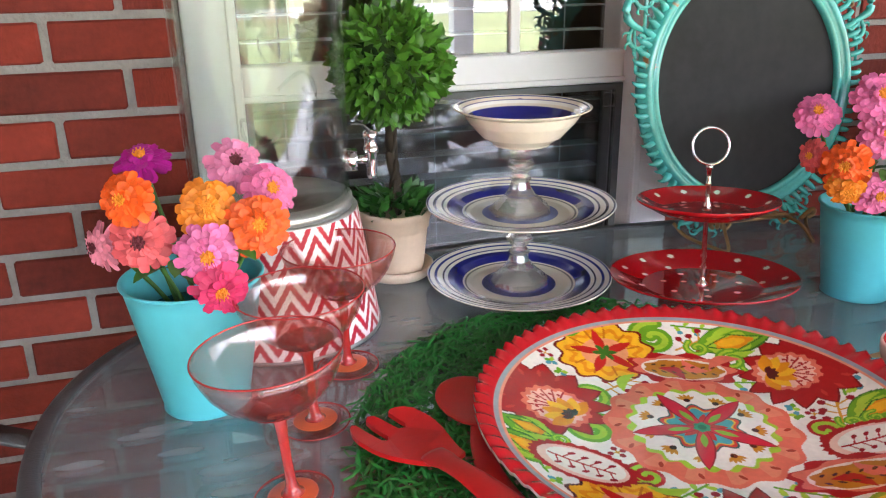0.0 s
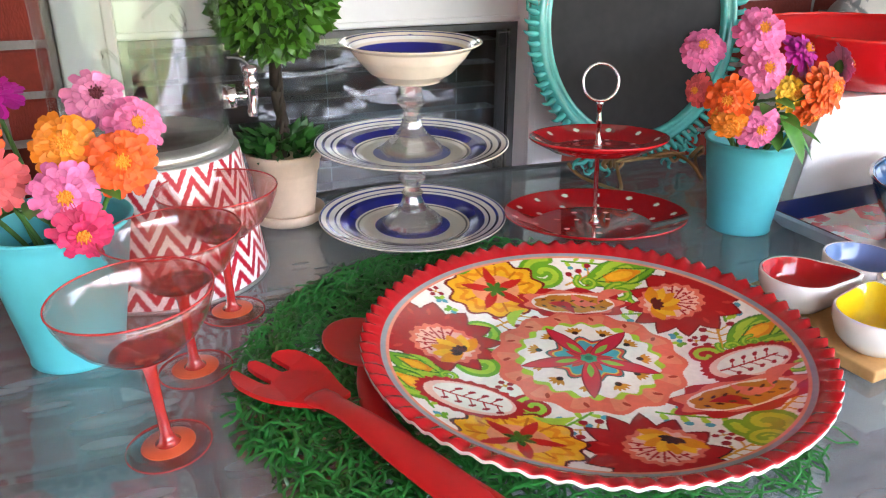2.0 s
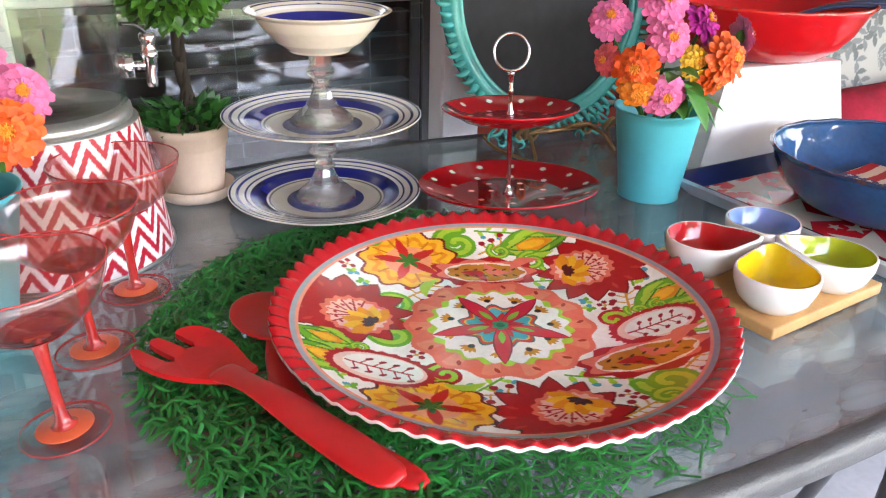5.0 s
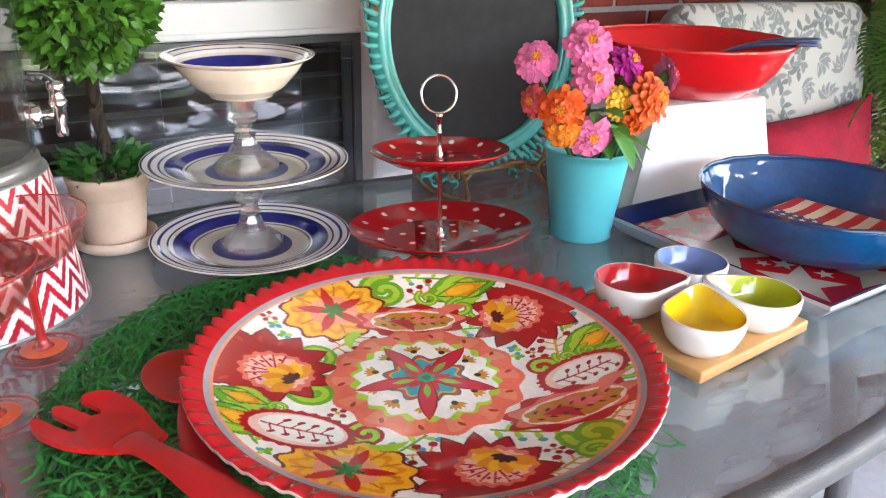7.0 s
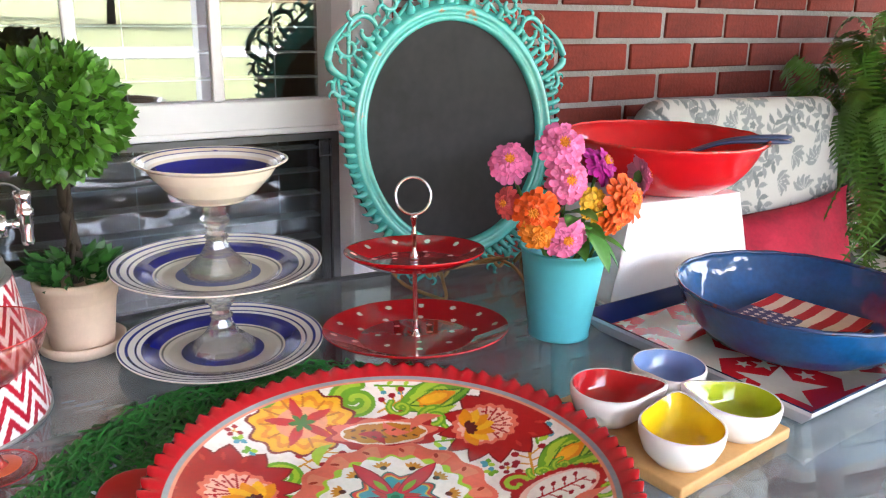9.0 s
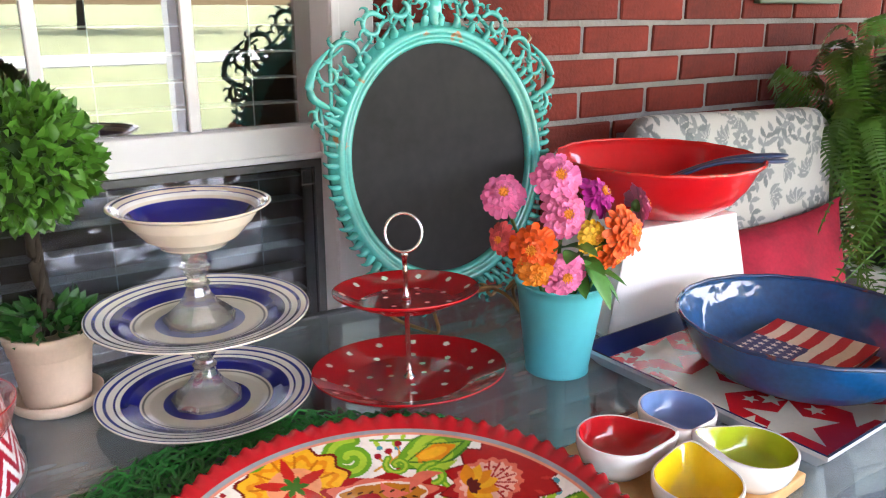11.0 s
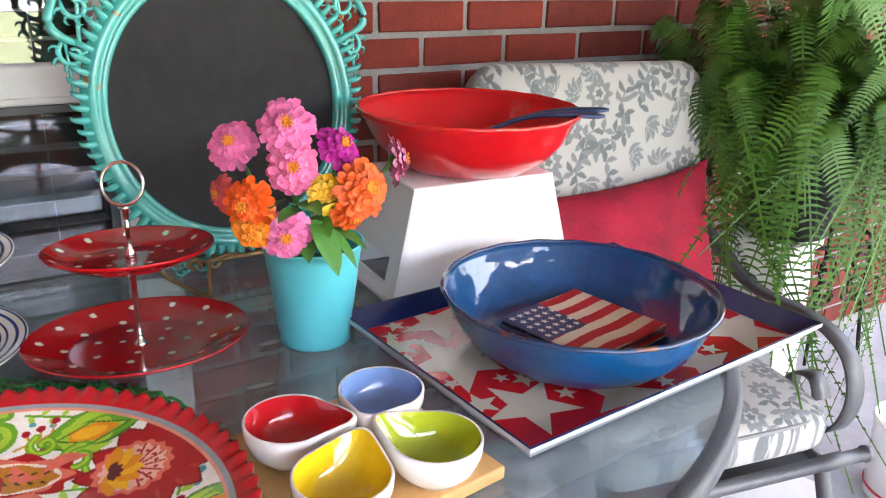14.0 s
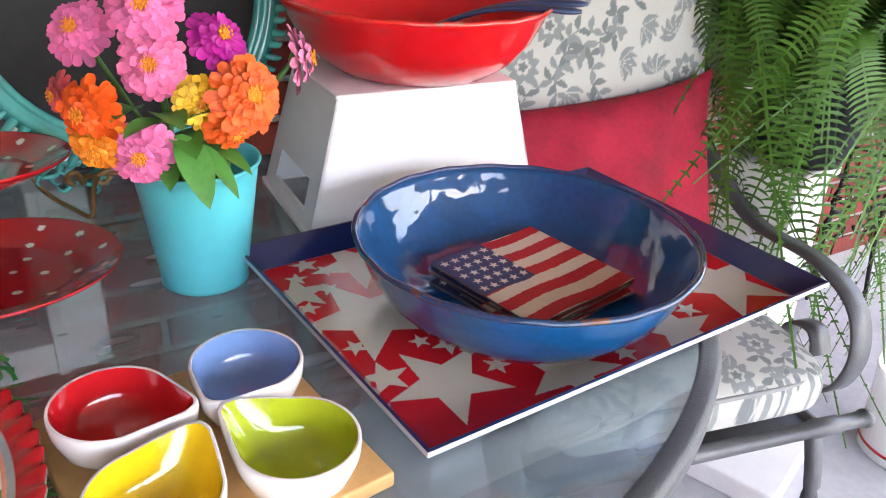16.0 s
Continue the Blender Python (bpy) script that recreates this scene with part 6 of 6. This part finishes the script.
def damask(p, w, h, seed):
    rs = random.Random(seed)
    pitch = 0.062
    nx, ny = int(w / pitch) + 1, int(h / pitch) + 1
    for k in range(nx * ny):
        cx = -w / 2 + pitch * (k % nx + 0.5 * (k // nx % 2)) + rs.gauss(0, 0.010)
        cy = -h / 2 + pitch * (k // nx + 0.4) + rs.gauss(0, 0.010)
        kind = k % 5
        a0 = rs.uniform(0, 360)
        if kind == 0:
            for j in range(9):
                q = at_polar(a0 + 40 * j, 0.032)
                p.leaf(cx, cy, cx + q[0], cy + q[1], 0.008, GREYF)
            p.blob(cx, cy, 0.013, 0.013, CREAMF, 0, 6, 0.15)
            p.blob(cx, cy, 0.008, 0.008, GREYD, 0, 5, 0.2)
        elif kind in (1, 2):
            pts = [(cx + 0.10 * (t - 0.5) * math.cos(radians(a0)) - 0.02 * math.sin(5 * t) * math.sin(radians(a0)), cy + 0.10 * (t - 0.5) * math.sin(radians(a0)) + 0.02 * math.sin(5 * t) * math.cos(radians(a0))) for t in (0, 0.2, 0.4, 0.6, 0.8, 1)]
            p.stroke(pts, 0.0018, GREYF)
            for j, q in enumerate(pts):
                for s in (-50, 50):
                    d = at_polar(a0 + s, 0.026)
                    p.leaf(*q, q[0] + d[0], q[1] + d[1], 0.0058, GREYF if j % 2 else GREYD, 0.1)
        else:
            for j in range(5):
                d = at_polar(a0 + 28 * (j - 2), 0.036)
                p.leaf(cx, cy, cx + d[0], cy + d[1], 0.007, GREYF, 0.12)
                p.stroke([(cx, cy), (cx + d[0] * 0.8, cy + d[1] * 0.8)], 0.0007, CREAMF)


def cushion(name, w, h, thick, seed, parent, buttons=()):
    """A boxed cushion: a domed face, its underside and its walls in one skin."""
    def f(x, y):
        ex, ey = 1 - np.abs(2 * x / w) ** 7, 1 - np.abs(2 * y / h) ** 7
        z = thick * 0.5 * np.clip(ex, 0, 1) ** 0.3 * np.clip(ey, 0, 1) ** 0.3
        for bx, by in buttons:
            z = z - 0.018 * np.exp(-((x - bx) ** 2 + (y - by) ** 2) / 0.0012)
        return z
    (va, fa), x, y = sheet(w, h, 270, 270, f)
    va = np.array(va)
    r = 0.06
    ox, oy = np.clip(np.abs(x) - (w / 2 - r), 0, r), np.clip(np.abs(y) - (h / 2 - r), 0, r)
    m = np.hypot(ox, oy)
    k = np.where(m > 1e-9, np.maximum(ox, oy) / np.maximum(m, 1e-9), 1)
    va[:, 0] -= np.sign(x) * ox * (1 - k)
    va[:, 1] -= np.sign(y) * oy * (1 - k)
    vb = va * [1, 1, -1]
    n = len(va)
    faces = fa + [[q + n for q in reversed(g)] for g in fa]
    p = Paint(va[:, 0], va[:, 1], CREAMF)
    damask(p, w, h, seed)
    p.c = np.r_[p.c, p.c]
    ob = painted(name, (np.r_[va, vb].tolist(), faces), p, parent=parent, m=M_FABRIC)
    return ob


def make_chair():
    t = empty("patio_chair", 1.898, 1.356, 0, rz=-12, label="grey metal patio chair with cream damask cushions", category="chair")
    seat = cushion("seat_cushion", 0.50, 0.44, 0.10, 3, t)
    seat.matrix_basis = pose(0.0, -0.055, 0.437, 3, 0, 0)
    part("piping", tube([(0.235 * math.copysign(abs(math.cos(q)) ** 0.3, math.cos(q)), -0.055 + 0.215 * math.copysign(abs(math.sin(q)) ** 0.3, math.sin(q)), 0.467 + 0.012 * math.sin(q)) for q in [2 * math.pi * k / 60 for k in range(60)]], 0.004, 6, None, True), M_PIPING, t)
    back = cushion("back_cushion", 0.53, 0.65, 0.10, 8, t, ((0.13, 0.05), (-0.13, 0.05), (0.13, -0.17), (-0.13, -0.17)))
    back.matrix_basis = pose(-0.03, 0.20, 0.70, 82, 0, 0)
    for bx in (-0.13, 0.13):
        part("button", ellipsoid(bx, 0.05, 0.04, 0.014, 0.014, 0.009, bmesh.new(), 12, 6), M_PIPING, back)
    for s in (-1, 1):
        x = 0.27 * s
        pts = curve([(x, 0.28, 0.80), (x, 0.21, 0.69), (x, 0.11, 0.625), (x, 0.0, 0.59), (x, -0.14, 0.595), (x, -0.235, 0.565), (x, -0.27, 0.49), (x, -0.245, 0.41), (x, -0.18, 0.385), (x, -0.13, 0.42), (x, -0.135, 0.47), (x, -0.18, 0.485), (x, -0.205, 0.45)], 6)
        bm = bmesh.new()
        rows = []
        for i, p in enumerate(pts):
            d = (Vector(pts[min(i + 1, len(pts) - 1)]) - Vector(pts[max(i - 1, 0)])).normalized()
            up = Vector((1, 0, 0)).cross(d) * 0.003
            rows.append([bm.verts.new(p + q) for q in (Vector((-0.019, 0, 0)) - up, Vector((0.019, 0, 0)) - up, Vector((0.019, 0, 0)) + up, Vector((-0.019, 0, 0)) + up)])
        for a, b in zip(rows, rows[1:]):
            for k in range(4):
                bm.faces.new((a[k], a[(k + 1) % 4], b[(k + 1) % 4], b[k]))
        part("arm", bm, M_ALU, t, "flat grey metal arm ending in a scroll")
        part("front_leg", tube(curve([(x * 0.92, -0.25, 0.345), (x * 0.93, -0.285, 0.22), (x * 0.95, -0.25, 0.08), (x * 0.95, -0.22, 0.0)], 6), 0.014, 10), M_ALU, t)
        part("rear_leg", tube(curve([(x, 0.29, 0.98), (x, 0.25, 0.7), (x, 0.22, 0.42), (x * 0.97, 0.25, 0.2), (x * 0.98, 0.32, 0.0)], 6), 0.014, 10), M_ALU, t)
        part("side_rail", tube([(x * 0.92, -0.25, 0.345), (x * 0.95, 0.22, 0.345)], 0.013, 10), M_ALU, t)
    part("front_rail", lathe([(0, -0.31), (0.016, -0.31), (0.016, -0.302), (0.013, -0.30), (0.0125, -0.25), (0.0155, -0.248), (0.0155, -0.2), (0.013, -0.198), (0.013, 0.198), (0.0155, 0.2), (0.0155, 0.248), (0.0125, 0.25), (0.013, 0.30), (0.016, 0.302), (0.016, 0.31), (0, 0.31)], 16), M_ALU, t, "grey tube front rail").matrix_basis = pose(0.0, -0.29, 0.378, 0, 90, 0)
    part("rear_rail", tube([(-0.27, 0.282, 0.95), (0.27, 0.282, 0.95)], 0.012, 10), M_ALU, t)
    part("seat_pan", box(-0.24, 0.24, -0.25, 0.22, 0.345, 0.350, 0.001), M_ALU, t)
    return t


chair = make_chair()
second = copy_thing(chair, pose(0.07, 1.155, 0, 0, 0, 90))
second["label"] = "grey metal patio chair tucked in at the table's end"
second["group"] = chair["group"] = "patio chairs"
M_VELVET = mat("crimson_velvet", (0.25, 0.003, 0.020), 0.85, var=0.45, scale=14, bump=1.0, bscale=26)


def make_pillow():
    t = empty("throw_pillow", 1.908, 1.462, 0.625, rx=76, ry=-6, rz=-13, label="crimson velvet throw pillow leaning on the chair back", category="pillow")
    w, h = 0.50, 0.38

    def f(x, y):
        e = np.clip((1 - np.abs(2 * x / w) ** 2.4) * (1 - np.abs(2 * y / h) ** 2.4), 0, 1)
        return 0.058 * e ** 0.5 + 0.005 * np.sin(21 * x + 13 * y) * e + 0.003 * np.sin(47 * x - 31 * y) * e
    (v, fc), x, y = sheet(w, h, 60, 60, f)
    v = np.array(v)
    v[:, 1] *= 1 - 0.13 * (1 - np.abs(2 * x / w) ** 3) * np.abs(2 * y / h) ** 4
    v[:, 0] *= 1 - 0.10 * (1 - np.abs(2 * y / h) ** 3) * np.abs(2 * x / w) ** 4
    vb = v * [1, 1, -1]
    n = len(v)
    raw("pillow_cover", np.r_[v, vb].tolist(), fc + [[q + n for q in reversed(g)] for g in fc], M_VELVET, t, smooth=True)


make_pillow()


# ---- fern on its pedestal ----
M_FERN = mat("fern_green", (0.055, 0.155, 0.015), 0.45, var=0.6, scale=8, rand=0.5)
M_BLACKPOT = mat("black_plastic_pot", (0.012, 0.013, 0.014), 0.5, var=0.2)
M_PEDESTAL = mat("white_painted_wood", (0.74, 0.74, 0.73), 0.55, var=0.08, bump=0.1)
FX, FY = 2.40, 1.45


def make_fern():
    st = empty("plant_stand", FX, FY, 0, rz=12, label="white painted tapered wooden plant pedestal", category="plant stand")
    part("base_block", box(-0.11, 0.11, -0.11, 0.11, 0, 0.06, 0.006), M_PEDESTAL, st, smooth=False)
    bm = lathe([(0, 0.06), (0.125, 0.06), (0.108, 0.60), (0, 0.60)], 4)
    part("column", bm, M_PEDESTAL, st, smooth=False).matrix_basis = pose(0, 0, 0, 0, 0, 45)
    part("cap", box(-0.09, 0.09, -0.09, 0.09, 0.60, 0.635, 0.006), M_PEDESTAL, st, smooth=False)
    t = empty("fern", FX + 0.03, FY - 0.01, 0.6355, label="large drooping boston fern in a black pot", category="fern")
    part("pot", lathe([(0, 0), (0.09, 0), (0.125, 0.19), (0.135, 0.195), (0.135, 0.215), (0.125, 0.215), (0.115, 0.19), (0, 0.18)], 32), M_BLACKPOT, t)
    rs = random.Random(21)
    meshes = []
    for kind in range(14):
        ln = 0.44 + 0.03 * kind
        rise = 0.46 - 0.024 * kind + rs.uniform(-0.03, 0.05)
        verts, faces = [], []
        n = 78
        path = []
        for i in range(n + 1):
            s = i / n
            out = ln * (0.80 * math.sin(min(1.0, s * 1.05) * 1.45) * (0.66 if kind > 6 else 0.85))
            z = rise * math.sin(s * 2.3) * 1.15 - (0.38 + 0.052 * kind) * s ** 2.4
            path.append(Vector((out, 0.03 * math.sin(2.4 * s + kind), z)))
        for i in range(n):
            p, q = path[i], path[i + 1]
            d = (q - p).normalized()
            up = d.cross(Vector((0, 1, 0))).normalized() * -1
            side = Vector((0, 1, 0))
            b = len(verts)
            for o in (side * 0.0016, -side * 0.0016):
                verts.extend([tuple(p + o), tuple(q + o)])
            faces.append((b, b + 1, b + 3, b + 2))
            s = i / n
            if s < 0.08:
                continue
            w = 0.030 * math.sin(math.pi * min(1, 0.12 + 0.88 * s)) ** 0.55 * (1.0 if s < 0.75 else (1 - s) / 0.25 * 0.9 + 0.1)
            for sg in (-1, 1):
                tilt = rs.gauss(0, 0.16)
                wy = (side * sg + d * 0.30 + up * tilt).normalized()
                b = len(verts)
                lw = 0.0044 * (0.75 + 0.4 * (1 - s))
                drop = Vector((0, 0, -0.16 * w))
                pts = [p - d * lw * 0.5, p + d * lw * 0.9, p + wy * w * 0.55 + d * lw * 0.9 + up * 0.003, p + wy * w * 0.55 - d * lw * 0.8 + up * 0.003, p + wy * w + drop]
                verts.extend(tuple(v) for v in pts)
                faces.extend([(b, b + 1, b + 2, b + 3), (b + 3, b + 2, b + 4)])
        me = bpy.data.meshes.new("frond")
        me.from_pydata(verts, [], faces)
        me.materials.append(M_FERN)
        me.polygons.foreach_set("use_smooth", [True] * len(me.polygons))
        meshes.append(me)
    for k in range(180):
        ob = new("frond", meshes[(k * 5 + k // 14) % 14])
        ob.parent = t
        a = k * 137.5 + rs.uniform(-20, 20)
        sc = rs.uniform(0.75, 1.08)
        ob.matrix_basis = pose(0.05 * math.cos(radians(a)), 0.05 * math.sin(radians(a)), 0.18 + 0.05 * rs.random(), rs.uniform(-40, 40), rs.uniform(-30, 22), a) @ Matrix.Diagonal((sc * 0.68, sc * 1.2, sc * 0.92, 1))


make_fern()

# ---- small things round the far end ----
crock = empty("white_crock", 2.655, 1.13, 0, label="white enamel pail with a red line near its foot", category="pail")
part("pail_body", lathe([(0, 0.004), (0.095, 0.0), (0.1, 0.004), (0.108, 0.20), (0.112, 0.205), (0.112, 0.21), (0.106, 0.21), (0.098, 0.01), (0, 0.01)], 48), M_PORC, crock)
part("red_line", lathe([(0.1012, 0.024), (0.1024, 0.024), (0.1027, 0.031), (0.1015, 0.031)], 48), M_REDMEL, crock, "thin red line")
block = tagged(part("white_block", box(-0.13, 0.13, -0.09, 0.09, 0, 0.05, 0.006), M_PEDESTAL, smooth=False), "white painted wooden block lying on the floor", "block")
block.matrix_basis = pose(2.30, 1.27, 0, 0, 0, 20)

# ---- wrought iron stand by the wall ----
M_IRON = mat("black_wrought_iron", (0.012, 0.012, 0.013), 0.5, 0.4, var=0.3, scale=40)


def make_iron_stand(x, y, h):
    t = empty("iron_stand", x, y, 0, rz=-10, label="low black wrought iron stand with scrolls by the bricks", category="stand")
    part("top_rail", tube([(0.16 * math.cos(2 * math.pi * k / 40), 0.10 * math.sin(2 * math.pi * k / 40), h) for k in range(40)], 0.006, 8, None, True), M_IRON, t)
    for sx in (-1, 1):
        for sy in (-1, 1):
            part("leg", tube(curve([(0.12 * sx, 0.066 * sy, h), (0.13 * sx, 0.08 * sy, h * 0.5), (0.16 * sx, 0.10 * sy, 0.006)], 6), 0.006, 8), M_IRON, t)
        for k in range(2):
            pts = []
            for i in range(22):
                q = i / 21
                a, rr = radians(200 + 520 * q), 0.045 * (1 - 0.75 * q)
                pts.append((sx * (0.055 + rr * math.cos(a)), -0.094 + 0.004 * k, h - 0.055 - 0.075 * k + rr * math.sin(a)))
            part("scroll", tube(pts, 0.0045, 7), M_IRON, t)


make_iron_stand(2.86, 1.60, 0.50)

# ---- brickwork ----
BRICK_L, BRICK_H, JOINT, COURSE, MODULE = 0.191, 0.0555, 0.0122, 0.0677, 0.2032
WALL_ZERO = 1.136 - 16 * COURSE
RNG = random.Random(77)


def brick_mesh(w, seed):
    rs = random.Random(seed)
    bm = box(0, w, 0, 0.05, 0, BRICK_H)
    bmesh.ops.delete(bm, geom=[f for f in bm.faces if f.normal.y > 0.5], context="FACES")
    bmesh.ops.bevel(bm, geom=[e for e in bm.edges if e.calc_length() > 0.051 or True], offset=0.0028, segments=1, affect="EDGES")
    for v in bm.verts:
        v.co += Vector((rs.gauss(0, 0.0006), rs.gauss(0, 0.0007), rs.gauss(0, 0.0006)))
    me = bpy.data.meshes.new("brick")
    for f in bm.faces:
        f.smooth = False
    bm.to_mesh(me)
    bm.free()
    me.materials.append(M_BRICK)
    return me


BRICKS = [brick_mesh(BRICK_L, k) for k in range(6)]


def brick_wall(name, x0, x1, z1, yf, start, near, label, back=2.0, hole=None):
    """A wall of running bond: a mortar body, with each brick of the near stretch a part, the rest joined into one."""
    bm = bmesh.new()
    if hole:
        a, b, c, d = hole
        for q in ((x0, a, 0, z1), (b, x1, 0, z1), (a, b, 0, c), (a, b, d, z1)):
            box(q[0], q[1], yf + 0.006, back, q[2], q[3], 0, bm)
    else:
        box(x0, x1, yf + 0.006, back, 0, z1, 0, bm)
    wall = tagged(part(name, bm, M_MORTAR, smooth=False), label, "wall", kind="structure")
    verts, faces = [], []
    row = -1
    while True:
        row += 1
        z = WALL_ZERO % COURSE + (row - 1) * COURSE + JOINT / 2
        if z > z1 - BRICK_H:
            break
        if z < 0.0:
            continue
        n = round((z - WALL_ZERO) / COURSE)
        x = x0 - MODULE + ((start + (0 if n % 2 else MODULE / 2) - x0) % MODULE) - MODULE
        while x < x1:
            a, b = max(x, x0 + 0.002), min(x + BRICK_L, x1 - 0.002)
            x += MODULE
            spans = [(a, b)]
            if hole and hole[2] < z + BRICK_H and hole[3] > z:
                spans = [(a, min(b, hole[0] - 0.002)), (max(a, hole[1] + 0.002), b)]
            for p, q in spans:
                if q - p < 0.02:
                    continue
                if near(p, z):
                    ob = new("brick", BRICKS[RNG.randrange(6)])
                    ob.parent = wall
                    ob.matrix_basis = Matrix.Translation((p, yf + RNG.gauss(0, 0.0008), z)) @ Matrix.Diagonal(((q - p) / BRICK_L, 1, 1, 1))
                else:
                    k = len(verts)
                    verts.extend([(p, yf, z), (q, yf, z), (q, yf, z + BRICK_H), (p, yf, z + BRICK_H), (p, yf + 0.02, z), (q, yf + 0.02, z), (q, yf + 0.02, z + BRICK_H), (p, yf + 0.02, z + BRICK_H)])
                    faces.extend([(k, k + 1, k + 2, k + 3), (k, k + 4, k + 5, k + 1), (k + 1, k + 5, k + 6, k + 2), (k + 2, k + 6, k + 7, k + 3), (k + 3, k + 7, k + 4, k)])
    if faces:
        rest = raw("brick_rest", verts, faces, M_BRICK_REST, wall)
        rest["kind"] = "stuff"
    return wall


M_BRICK_REST = mat("brick_red_rest", (0.145, 0.017, 0.0085), 0.85, var=0.75, scale=9, bump=0.45, bscale=120, isl=0.5)
brick_wall("wall_pier", -3.0, 0.243, 2.45, 1.622, 0.075, lambda x, z: x > -0.35 and 0.3 < z < 1.35, "red brick pier wall with pale grey mortar joints")
brick_wall("wall_back", 1.130, 6.0, 2.45, WALL_Y, 1.735, lambda x, z: x < 3.0 and 0.25 < z < 1.5, "red brick porch wall with pale grey mortar joints", 2.0, (3.44, 4.4, 0.98, 2.10))
for a, b, c, d in ((0.243, 1.130, 0, 0.34), (0.243, 1.130, 2.10, 2.45)):
    tagged(part("wall_infill", box(a, b, 1.77, 2.0, c, d), M_BRICK, smooth=False), "red brick under and over the window", "wall", kind="structure")
